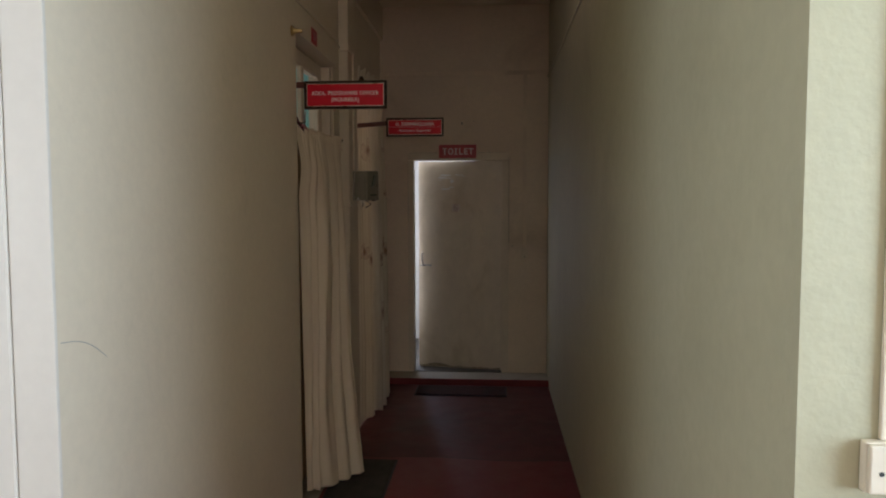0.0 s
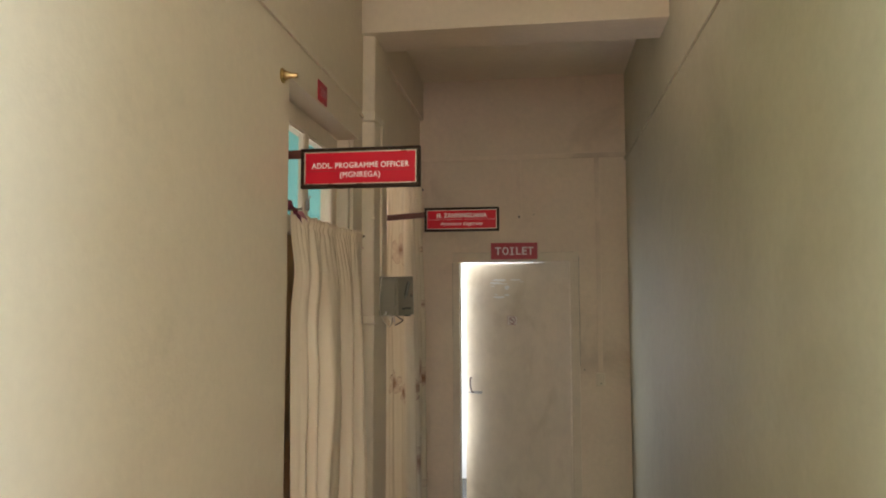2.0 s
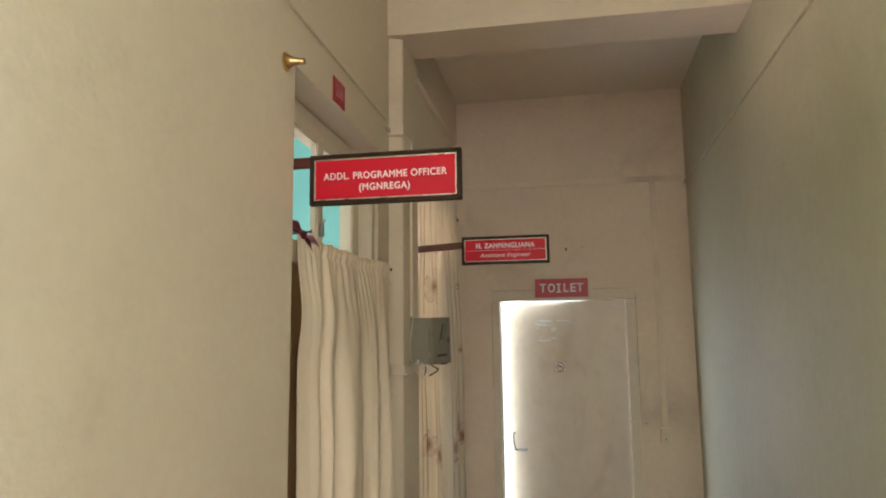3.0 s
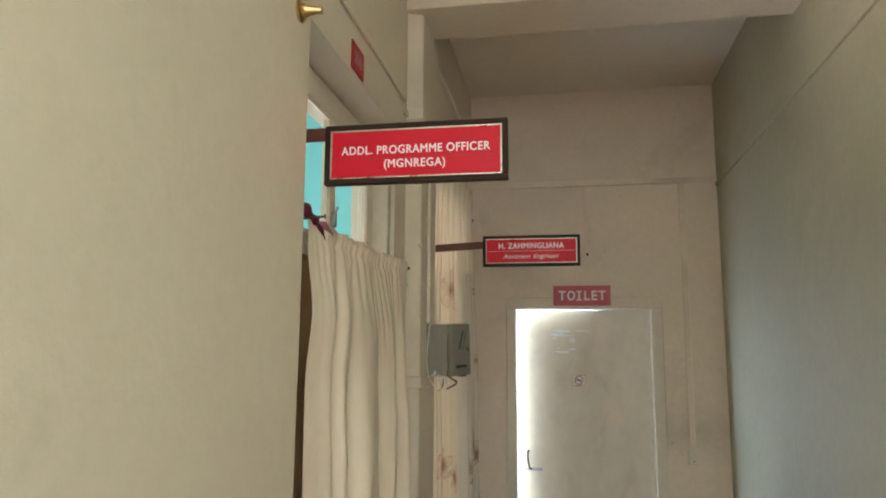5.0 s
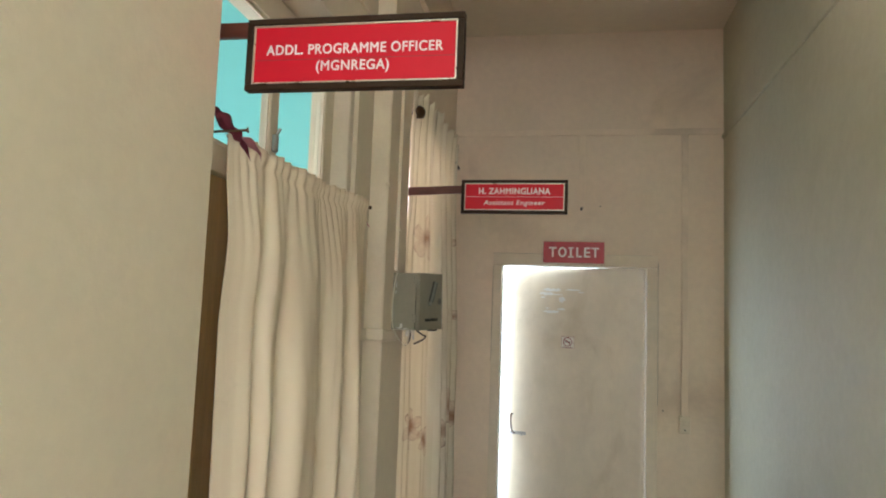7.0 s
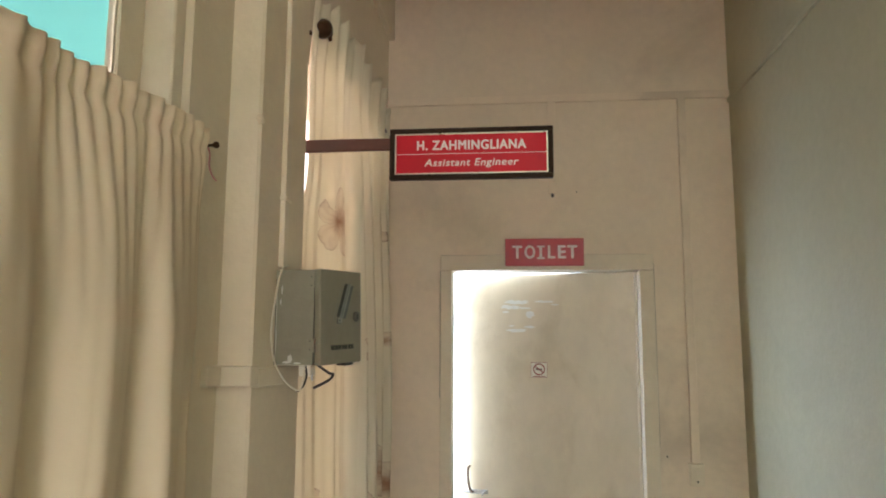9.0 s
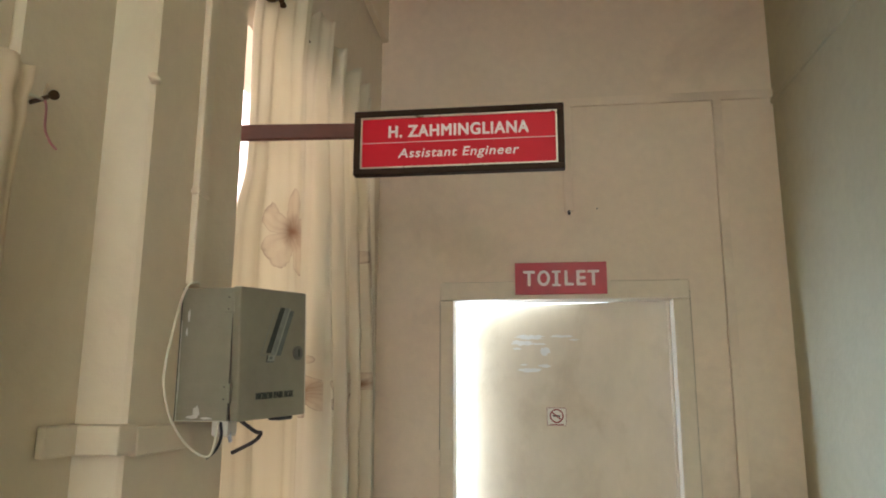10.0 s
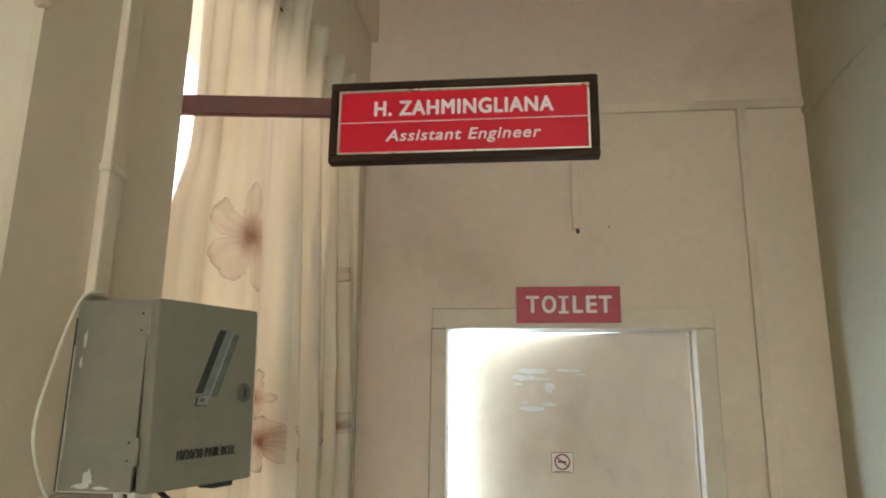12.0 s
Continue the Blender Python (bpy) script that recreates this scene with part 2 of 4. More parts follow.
MAROON = surface("maroon_ribbon", (0.15, 0.012, 0.03), 0.75, 0.4, 25, 80, 0.4)
WIRE_W = surface("white_cable", (0.72, 0.67, 0.55), 0.5, 0.06, 20, 60, 0.05)
WIRE_B = surface("black_cable", (0.02, 0.02, 0.025), 0.5, 0.3, 20, 60, 0.05)
PLASTIC_B = surface("pale_blue_plastic", (0.55, 0.6, 0.66), 0.45, 0.1, 20, 60, 0.05)
STICKER = surface("white_sticker", (0.78, 0.74, 0.66), 0.5, 0.06, 20, 60, 0.03)
STICKRED = surface("dark_red_print", (0.3, 0.03, 0.03), 0.5, 0.1, 20, 60, 0.03)
SHEEN = surface("white_sheen_patch", (0.85, 0.84, 0.82), 0.35, 0.12, 20, 60, 0.2)


def glass_pane():
    m, t, b = nodes_of("window_glass")
    b.inputs["Roughness"].default_value, b.inputs["Transmission Weight"].default_value, b.inputs["IOR"].default_value = 0.03, 1.0, 1.1
    b.inputs["Base Color"].default_value = (0.95, 0.98, 0.97, 1)
    return m


GLASS = glass_pane()


# ---- mesh helpers ----
def root_of(ob):
    while ob.parent:
        ob = ob.parent
    return ob


def finish(name, bm, material, smooth=False):
    bmesh.ops.recalc_face_normals(bm, faces=bm.faces)
    me = bpy.data.meshes.new(name)
    bm.to_mesh(me)
    bm.free()
    me.materials.append(material)
    if smooth:
        for p in me.polygons:
            p.use_smooth = True
    return me


def part(name, bm, material, parent, label="", smooth=False):
    """Links a bmesh given in world metres as one mesh object under a thing or a part."""
    bm.transform(Matrix.Translation(-root_of(parent).location))
    ob = new(name, finish(name, bm, material, smooth))
    ob.parent = parent
    return tagged(ob, label)


def thing(name, loc, label, category, group=""):
    ob = new(name)
    ob.location = loc
    ob.empty_display_size = 0.05
    return tagged(ob, label, category, group)


def structure(name, bm, material, label, category):
    return tagged(new(name, finish(name, bm, material)), label, category, kind="structure")


def box(x0, x1, y0, y1, z0, z1, bevel=0.0, seg=1, bm=None):
    own = bm or bmesh.new()
    made = bmesh.ops.create_cube(own, size=1)["verts"]
    bmesh.ops.transform(own, matrix=Matrix.Translation(((x0 + x1) / 2, (y0 + y1) / 2, (z0 + z1) / 2)) @ Matrix.Diagonal((x1 - x0, y1 - y0, z1 - z0, 1)), verts=made)
    if bevel:
        edges = list({e for v in made for e in v.link_edges})
        bmesh.ops.bevel(own, geom=edges, offset=bevel, segments=seg, affect="EDGES", profile=0.5)
    return own


def slab(axis, a0, a1, us, vs, holes=(), wobble=0.0):
    """A wall across axis (x or y) from a0 to a1, cut at us and vs, with holes (u0, u1, v0, v1) that go right through."""
    for u0, u1, v0, v1 in holes:
        us, vs = us + [u0, u1], vs + [v0, v1]
    us, vs = sorted(set(us)), sorted(set(vs))

    def solid(i, j):
        if not (0 <= i < len(us) - 1 and 0 <= j < len(vs) - 1):
            return False
        u, v = (us[i] + us[i + 1]) / 2, (vs[j] + vs[j + 1]) / 2
        return not any(h[0] < u < h[1] and h[2] < v < h[3] for h in holes)

    bm, cache = bmesh.new(), {}

    def vert(a, u, v):
        k = (a, u, v)
        if k not in cache:
            w = wobble * (noise.noise((u * 1.7, v * 1.7, 3.1)) if 0 < us.index(u) < len(us) - 1 and 0 < vs.index(v) < len(vs) - 1 else 0)
            cache[k] = bm.verts.new((a + w, u, v) if axis == "x" else (u, a + w, v))
        return cache[k]

    for i in range(len(us) - 1):
        for j in range(len(vs) - 1):
            if not solid(i, j):
                continue
            u0, u1, v0, v1 = us[i], us[i + 1], vs[j], vs[j + 1]
            for a in (a0, a1):
                bm.faces.new([vert(a, u0, v0), vert(a, u1, v0), vert(a, u1, v1), vert(a, u0, v1)])
            for di, dj, p, q in ((-1, 0, (u0, v0), (u0, v1)), (1, 0, (u1, v0), (u1, v1)), (0, -1, (u0, v0), (u1, v0)), (0, 1, (u0, v1), (u1, v1))):
                if not solid(i + di, j + dj):
                    bm.faces.new([vert(a0, *p), vert(a0, *q), vert(a1, *q), vert(a1, *p)])
    return bm


def tube(points, radius, sides=8, bm=None, taper=None):
    """A round cable or rod along points; taper gives a radius factor for each point."""
    own = bm or bmesh.new()
    pts = [Vector(p) for p in points]
    rings = []
    for i, p in enumerate(pts):
        d = (pts[min(i + 1, len(pts) - 1)] - pts[max(i - 1, 0)]).normalized()
        a = d.cross(Vector((0.31, 0.17, 0.93))).normalized()
        b = d.cross(a)
        r = radius * (taper[i] if taper else 1)
        rings.append([own.verts.new(p + (a * math.cos(k * 2 * math.pi / sides) + b * math.sin(k * 2 * math.pi / sides)) * r) for k in range(sides)])
    for r0, r1 in zip(rings, rings[1:]):
        for k in range(sides):
            own.faces.new([r0[k], r0[(k + 1) % sides], r1[(k + 1) % sides], r1[k]])
    own.faces.new(rings[0])
    own.faces.new(rings[-1])
    return own


def smooth_path(points, n=24):
    """Catmull-Rom through the points."""
    p = [Vector(q) for q in points]
    p = [p[0] * 2 - p[1], *p, p[-1] * 2 - p[-2]]
    out = []
    for i in range(1, len(p) - 2):
        for k in range(n):
            s = k / n
            out.append(0.5 * (2 * p[i] + (p[i + 1] - p[i - 1]) * s + (2 * p[i - 1] - 5 * p[i] + 4 * p[i + 1] - p[i + 2]) * s * s + (3 * p[i] - p[i - 1] - 3 * p[i + 1] + p[i + 2]) * s ** 3))
    return out + [p[-2]]


def letters(text, size, material, parent, centre, normal="-y", width=None, weight=0.0, shear=0.0, depth=0.0006, gap=1.0):
    """Raised lettering in the built-in font, centred at a place, facing -y or turned by the matrix given as normal."""
    cu = bpy.data.curves.new("lettering", "FONT")
    cu.body, cu.size, cu.align_x, cu.align_y, cu.shear, cu.extrude = text, size, "CENTER", "CENTER", shear, depth
    cu.space_character = gap
    tmp = bpy.data.objects.new("lettering", cu)
    scene.collection.objects.link(tmp)
    bpy.context.view_layer.update()
    me = bpy.data.meshes.new_from_object(tmp.evaluated_get(bpy.context.evaluated_depsgraph_get()))
    bpy.data.objects.remove(tmp)
    m = pose(*centre, 90, 0, 0) if normal == "-y" else normal
    xs = [v.co.x for v in me.vertices]
    if width:
        me.transform(Matrix.Diagonal((width / (max(xs) - min(xs)), 1, 1, 1)))
    if weight:                                    # heavier strokes: the outline laid over itself, each layer a hair prouder
        bold = bmesh.new()
        for k, (dx, dy) in enumerate(((0, 0), (-1, 0), (1, 0), (0, -0.7), (0, 0.7), (-0.7, 0.5), (0.7, -0.5))):
            layer = me.copy()
            layer.transform(Matrix.Translation((dx * weight, dy * weight, k * 0.00005)))
            bold.from_mesh(layer)
            bpy.data.meshes.remove(layer)
        bold.to_mesh(me)
        bold.free()
    me.transform(Matrix.Translation(-root_of(parent).location) @ m)
    me.materials.clear()
    me.materials.append(material)
    ob = new("lettering", me)
    ob.parent = parent
    return ob


def cloth(us, vs, place, thickness=0.002):
    """A sheet of cloth: place(u, v) gives its point, u along it and v up it in metres; UV takes u and v."""
    bm = bmesh.new()
    layer = bm.loops.layers.uv.new("UVMap")
    grid = [[bm.verts.new(place(u, v)) for u in us] for v in vs]
    for j in range(len(vs) - 1):
        for i in range(len(us) - 1):
            f = bm.faces.new([grid[j][i], grid[j][i + 1], grid[j + 1][i + 1], grid[j + 1][i]])
            for lp, (a, b) in zip(f.loops, ((us[i], vs[j]), (us[i + 1], vs[j]), (us[i + 1], vs[j + 1]), (us[i], vs[j + 1]))):
                lp[layer].uv = (a, b)
    return bm


def steps(a, b, n):
    return [a + (b - a) * i / n for i in range(n + 1)]


# ---- the setting ----
XW, XB, XE, YN, TOP = -0.83, -0.87, 0.65, 7.15, 3.38   # west wall, its recessed bay, east wall, end wall, ceiling
HEAD, XP = 2.48, -0.858


def splayed_column():
    """A shallow pier with a splayed south side."""
    bm = bmesh.new()
    plan = [(XP, 5.36), (-0.806, 5.381), (-0.8, 5.386), (-0.8, 5.682), (-0.803, 5.685), (XP, 5.685)]
    lo, hi = [[bm.verts.new((x, y, z)) for x, y in plan] for z in (0, 3.06)]
    for i in range(len(plan)):
        k = (i + 1) % len(plan)
        bm.faces.new([lo[i], lo[k], hi[k], hi[i]])
    bm.faces.new(lo)
    bm.faces.new(hi)
    return bm


structure("wall_west", slab("x", -1.02, XW, steps(2.24, 5.19, 14), steps(0, TOP, 12), [(4.245, 5.19, 0.0, HEAD)], 0.002), CREAM, "cream painted plaster corridor wall with an office doorway", "wall")
structure("wall_west_pier", slab("x", -1.02, XP, [5.19, 5.3, 5.685], steps(0, HEAD, 8), (), 0.002), CREAM, "cream painted plaster pier between the two doorways", "wall")
structure("wall_west_upper", box(-1.02, XP, 5.19, 5.685, HEAD, TOP), CREAM, "cream painted plaster wall above the pier", "wall")
structure("wall_west_bay", slab("x", -1.02, XB, steps(5.685, YN, 6), steps(0, TOP, 8), [(5.7, 6.66, 0.0, 2.46)], 0.002), CREAM, "cream painted plaster wall around a curtained doorway", "wall")
structure("wall_east", slab("x", XE, 0.8, steps(1.86, YN, 18), steps(0, TOP, 10), (), 0.003), EASTSHADE, "long cream painted plaster corridor wall, slightly uneven", "wall")
structure("wall_north", slab("y", YN, 7.27, steps(-1.02, 0.8, 7), steps(0, TOP, 10), [(-0.621, 0.3, 0.0, 2.07)], 0.002), ENDPAINT, "cream painted end wall around the toilet door", "wall")
structure("column", splayed_column(), CREAM, "shallow cream painted wall column between two doorways", "column")
structure("beam", box(XP, XE, 5.333, 5.61, 3.06, TOP, 0.004, 2), CREAM, "cream painted ceiling beam across the corridor", "beam")
structure("beam_ledge", box(XB, -0.843, 5.685, YN, 3.085, TOP, 0.004, 2), CREAM, "narrow cream painted ledge along the wall top", "beam")
structure("ceiling", box(-2.7, 2.7, -2.6, 7.27, TOP, TOP + 0.12), CEIL, "stained off-white distempered ceiling", "ceiling")
structure("floor", box(-2.7, 2.7, -2.6, 7.27, -0.15, -0.004), CEMENT, "worn cement floor under red vinyl", "floor")

# the lobby behind the corridor mouth
structure("wall_lobby_northwest", slab("y", 2.24, 2.39, [-2.6, -1.02], [0, TOP]), LOBBYPAINT, "off-white painted lobby wall beside the corridor mouth", "wall")
structure("wall_lobby_northeast", slab("y", 1.86, 2.0, [0.8, 2.6], [0, TOP]), LOBBYPAINT, "off-white painted lobby wall beside the corridor mouth", "wall")
# unseen lobby walls, their openings added to admit the lamps
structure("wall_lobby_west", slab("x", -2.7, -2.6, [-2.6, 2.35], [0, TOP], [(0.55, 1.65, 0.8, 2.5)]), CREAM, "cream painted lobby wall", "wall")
structure("wall_lobby_east", slab("x", 2.6, 2.7, [-2.6, 2.0], [0, TOP], [(-2.25, -0.95, 0.8, 2.5), (-0.02, 1.58, 0.8, 2.5)]), CREAM, "unseen cream painted lobby wall with an added window opening", "wall")
structure("wall_lobby_south", slab("y", -2.6, -2.5, [-2.6, 2.6], [0, TOP], [(0.35, 1.95, 0.85, 2.65)]), CREAM, "unseen cream painted lobby wall with an added window opening", "wall")

# the offices behind the two doorways and the toilet
structure("wall_office_west", slab("x", -2.6, -2.5, [5.5, 7.15], [0, TOP], [(5.85, 6.95, 2.3, 3.0)]), WHITE, "white painted office wall with a window opening", "wall")
structure("wall_office_vent", slab("x", -2.75, -2.65, [2.5, 5.4], [0, TOP], [(3.5, 4.1, 2.95, 3.25), (4.2, 5.2, 0.85, 1.85)]), TURQ, "turquoise painted office wall with a high ventilator opening", "wall")
structure("wall_office_south", slab("y", 2.4, 2.5, [-2.75, -1.02], [0, TOP]), TURQ, "turquoise painted office wall", "wall")
structure("wall_office_middle", slab("y", 5.4, 5.5, [-3.6, -1.02], [0, TOP]), TURQ, "turquoise painted office partition wall", "wall")
structure("wall_office_lining", slab("y", 5.5, 5.52, [-3.6, -1.02], [0, TOP]), WHITE, "white painted office partition wall", "wall")
structure("wall_office_north", slab("y", 7.15, 7.27, [-3.6, -1.02], [0, TOP]), WHITE, "white painted office wall", "wall")
structure("ceiling_office", box(-3.7, -2.7, 2.4, 7.27, TOP, TOP + 0.12), WHITE, "white office ceiling", "ceiling")
structure("floor_office", box(-3.7, -2.7, 2.4, 7.27, -0.15, -0.004), CEMENT, "cement office floor", "floor")
structure("wall_toilet_west", slab("x", -0.85, -0.75, [7.27, 8.7], [0, 2.7], [(7.34, 8.2, 0.45, 2.45)]), WHITE, "white painted toilet wall with a tall window opening", "wall")
structure("wall_toilet_east", slab("x", 0.85, 0.95, [7.27, 8.7], [0, 2.7]), WHITE, "white painted toilet wall", "wall")
structure("wall_toilet_north", slab("y", 8.7, 8.8, [-0.85, 0.95], [0, 2.7]), WHITE, "white painted toilet wall", "wall")
structure("ceiling_toilet", box(-0.85, 0.95, 7.27, 8.8, 2.7, 2.8), WHITE, "white toilet ceiling", "ceiling")
# floor colour darkened to suppress a lit strip beneath the ajar leaf
structure("floor_toilet", box(-0.85, 0.95, 7.27, 8.8, -0.1, 0.054), DARKCEMENT, "dark cement toilet floor", "floor")

# raised landing before the toilet, with its red edge
structure("landing", box(XB, XE, 6.88, YN, -0.004, 0.05, 0.004), CEMENT, "low cement landing before the toilet door", "step")
structure("landing_edge", box(XB, XE, 6.862, 6.88, -0.004, 0.054, 0.003), RISER, "red painted edge of the low landing", "trim")
structure("trim_mouth_face", box(-0.93, XW + 0.001, 2.228, 2.24, 0, TOP, 0.002), LOBBYPAINT, "off-white painted plaster end of the corridor wall", "trim")
structure("trim_mouth", box(-0.985, -0.932, 2.222, 2.24, 0, 2.3, 0.004), LOBBYPAINT, "off-white painted wooden trim at the corridor mouth", "trim")


def vinyl_sheet(y0, y1, z, material, label, wave):
    bm = bmesh.new()
    xs, n = steps(-0.79, 0.645, 28), 2
    a = [bm.verts.new((x, y0, z)) for x in xs]
    b = [bm.verts.new((x, y1 + wave * (noise.noise((x * 1.6, 0, 7)) + 0.25 * noise.noise((x * 7, 2, 1))), z)) for x in xs]
    for i in range(len(xs) - 1):
        bm.faces.new([a[i], a[i + 1], b[i + 1], b[i]])
    ext = bmesh.ops.extrude_face_region(bm, geom=bm.faces[:])["geom"]
    bmesh.ops.translate(bm, verts=[v for v in ext if isinstance(v, bmesh.types.BMVert)], vec=(0, 0, -0.003))
    return tagged(new("vinyl_sheet", finish("vinyl_sheet", bm, material)), label, "vinyl flooring", kind="structure")


vinyl_sheet(5.0, 6.86, 0.0, VINYLFAR, "dark red vinyl flooring sheet by the toilet", 0.0)
vinyl_sheet(-2.4, 5.06, 0.0035, VINYL, "red vinyl flooring sheet with a wavy cut edge", 0.06)


def vinyl_seam():
    """The dark grimy gap along the wavy cut edge."""
    bm, xs = bmesh.new(), steps(-0.79, 0.645, 60)
    ys = [5.06 + 0.06 * (noise.noise((x * 1.6, 0, 7)) + 0.25 * noise.noise((x * 7, 2, 1))) for x in xs]
    a = [bm.verts.new((x, y - 0.003, 0.0042)) for x, y in zip(xs, ys)]
    b = [bm.verts.new((x, y + 0.012 + 0.005 * noise.noise((x * 9, 4, 4)), 0.0012)) for x, y in zip(xs, ys)]
    for i in range(len(xs) - 1):
        bm.faces.new([a[i], a[i + 1], b[i + 1], b[i]])
    return structure("vinyl_seam", bm, GRIMESHADE, "dark grimy gap between two red vinyl sheets", "seam")


vinyl_seam()


def doormat(x0, x1, y0, y1, label, pile):
    m = thing("doormat", ((x0 + x1) / 2, (y0 + y1) / 2, 0.0035), label, "doormat")
    part("mat_surface", box(x0 + 0.012, x1 - 0.012, y0 + 0.012, y1 - 0.012, 0.0045, 0.014, 0.003, 2), pile, m)
    part("rubber_rim", box(x0, x1, y0, y1, 0.0036, 0.0075, 0.002), WIRE_B, m, "black rubber rim")
    return m


doormat(-0.77, -0.43, 4.4, 5.0, "dark grey pile doormat lying before the curtained office door", MATDARK)
doormat(-0.5, 0.28, 6.5, 6.8, "worn dark maroon doormat lying before the toilet landing", MATMAROON)


# ---- conduits and electrical fittings ----
def casing(name, runs, label, material=None):
    """Plastic wiring casing: boxes x0 x1 y0 y1 z0 z1."""
    x0, _, y0, _, z0, _ = runs[0]
    c = thing(name, (x0, y0, z0), label, "wiring casing")
    for r in runs:
        part("casing_run", box(*r, 0.0025, 2), material or CASING, c)
    return c


casing("wiring_casing", [(XW, XW + 0.012, 2.24, 5.19, 2.625, 2.645), (XP, XP + 0.012, 5.19, 5.348, 2.625, 2.645), (XP, -0.79, 5.348, 5.395, 2.615, 2.66)], "thin cream wiring casing along the corridor wall above the door")
casing("wiring_casing", [(XB, XE, YN - 0.012, YN, 2.762, 2.797), (0.425, 0.459, YN - 0.016, YN, 1.2, 2.762), (-0.143, -0.108, YN - 0.014, YN, 2.34, 2.762)], "painted-over wiring casing branching over the end wall", ENDPAINT)
casing("wiring_casing", [(XE - 0.012, XE, 1.86, YN - 0.012, 2.735, 2.757)], "thin painted-over wiring casing along the long wall", EASTSHADE)
casing("wiring_casing", [(-0.8, -0.788, 5.512, 5.543, 1.84, 2.622), (-0.8, -0.788, 5.395, 5.545, 2.623, 2.652)], "white wiring casing running down the column to a junction box")
casing("wiring_casing", [(XP, XP + 0.013, 5.288, 5.36, 1.598, 1.636), (XP, -0.787, 5.347, 5.39, 1.597, 1.635), (-0.8, -0.787, 5.39, 5.54, 1.592, 1.63)], "short horizontal cream wiring casing below the junction box")

stub = thing("cable_outlet", (-0.1255, 7.138, 2.333), "dark round cable end at the foot of a wiring casing", "cable outlet")
part("outlet_bush", tube([(-0.1255, 7.139, 2.34), (-0.1255, 7.137, 2.333), (-0.1255, 7.13, 2.328)], 0.006), WIRE_B, stub)


def switch_box(x0, x1, y, z0, z1, depth, label, holes=()):
    s = thing("switch_box", ((x0 + x1) / 2, y, z0), label, "switch")
    part("back_box", box(x0, x1, y - depth * 0.6, y, z0, z1, 0.003, 2), CASING, s)
    plate = part("face_plate", box(x0 + 0.002, x1 - 0.002, y - depth, y - depth * 0.6, z0 + 0.002, z1 - 0.002, 0.003, 2), CASING, s)
    part("rocker", box((x0 + x1) / 2 - 0.011, (x0 + x1) / 2 + 0.011, y - depth - 0.004, y - depth, z0 + (z1 - z0) * 0.5, z0 + (z1 - z0) * 0.82, 0.002), CASING, plate)
    for hx, hz in holes:
        part("socket_hole", tube([(hx, y - depth - 0.0008, hz), (hx, y - depth + 0.002, hz)], 0.004, 12), INK, plate, "dark socket hole")
    return s


switch_box(0.412, 0.472, YN, 1.108, 1.2, 0.03, "small dirty cream switch box on the end wall", [(0.442, 1.128)])
switch_box(0.748, 0.85, 1.86, 1.158, 1.24, 0.03, "cream plastic socket box on the lobby wall", [(0.768, 1.193), (0.79, 1.18), (0.79, 1.206)])
casing("wiring_casing", [(0.775, 0.8, 1.85, 1.86, 1.24, 3.3)], "brownish wiring casing above a socket box")

# ---- junction box on the column, its lid ajar ----
jb = thing("junction_box", (-0.8, 5.508, 1.633), "grey enamelled steel junction box with its lid ajar on the column", "junction box")
J0, J1, JZ0, JZ1, HX = 5.508, 5.664, 1.633, 1.833, -0.715
for nm, r in (("side_panel", (-0.8, HX - 0.002, J0, J0 + 0.003, JZ0, JZ1)), ("side_panel", (-0.8, HX - 0.002, J1 - 0.003, J1, JZ0, JZ1)), ("bottom_panel", (-0.8, HX - 0.002, J0 + 0.003, J1 - 0.003, JZ0, JZ0 + 0.003)),
              ("top_panel", (-0.8, HX - 0.002, J0 + 0.003, J1 - 0.003, JZ1 - 0.003, JZ1)), ("back_panel", (-0.8, -0.797, J0 + 0.003, J1 - 0.003, JZ0 + 0.003, JZ1 - 0.003))):
    part(nm, box(*r, 0.0008, 1), BOXPAINT, jb)


def chip(x, z, w, h, seed, y):
    rnd, bm, n = random.Random(seed), bmesh.new(), 14
    ring_v = [bm.verts.new((x + math.cos(k / n * 6.283) * w * rnd.uniform(0.6, 1.1), y, z + math.sin(k / n * 6.283) * h * rnd.uniform(0.5, 1.1))) for k in range(n)]
    bm.faces.new(ring_v)
    bmesh.ops.extrude_face_region(bm, geom=bm.faces[:])
    for v in list(bm.verts)[n:]:
        v.co.y += 0.0006
    return bm


for cx, cz, cw, ch, cs in ((-0.787, 1.79, 0.0022, 0.012, 1), (-0.789, 1.765, 0.0016, 0.008, 2), (-0.765, 1.646, 0.006, 0.011, 3), (-0.772, 1.639, 0.012, 0.003, 4), (-0.797, 1.68, 0.0012, 0.03, 5), (-0.75, 1.637, 0.01, 0.002, 6)):
    part("paint_chip", chip(cx, cz, cw, ch, cs, J0 - 0.0006), CHIP, jb, "bare chip in the grey enamel")
LID = Matrix.Translation((HX, J0, 0)) @ Matrix.Rotation(radians(-19.5), 4, "Z") @ Matrix.Translation((0, 0, 1.733)) @ Matrix.Rotation(radians(2.4), 4, "X") @ Matrix.Translation((0, 0, -1.733)) @ Matrix.Translation((-HX, -J0, 0))
lid_bm = box(HX, HX + 0.016, J0 - 0.001, J1 + 0.001, JZ0 - 0.001, JZ1 + 0.001, 0.0022, 2)
lid_bm.transform(LID)
lid = part("lid", lid_bm, BOXPAINT, jb, "hinged grey steel lid standing ajar and slightly skewed")
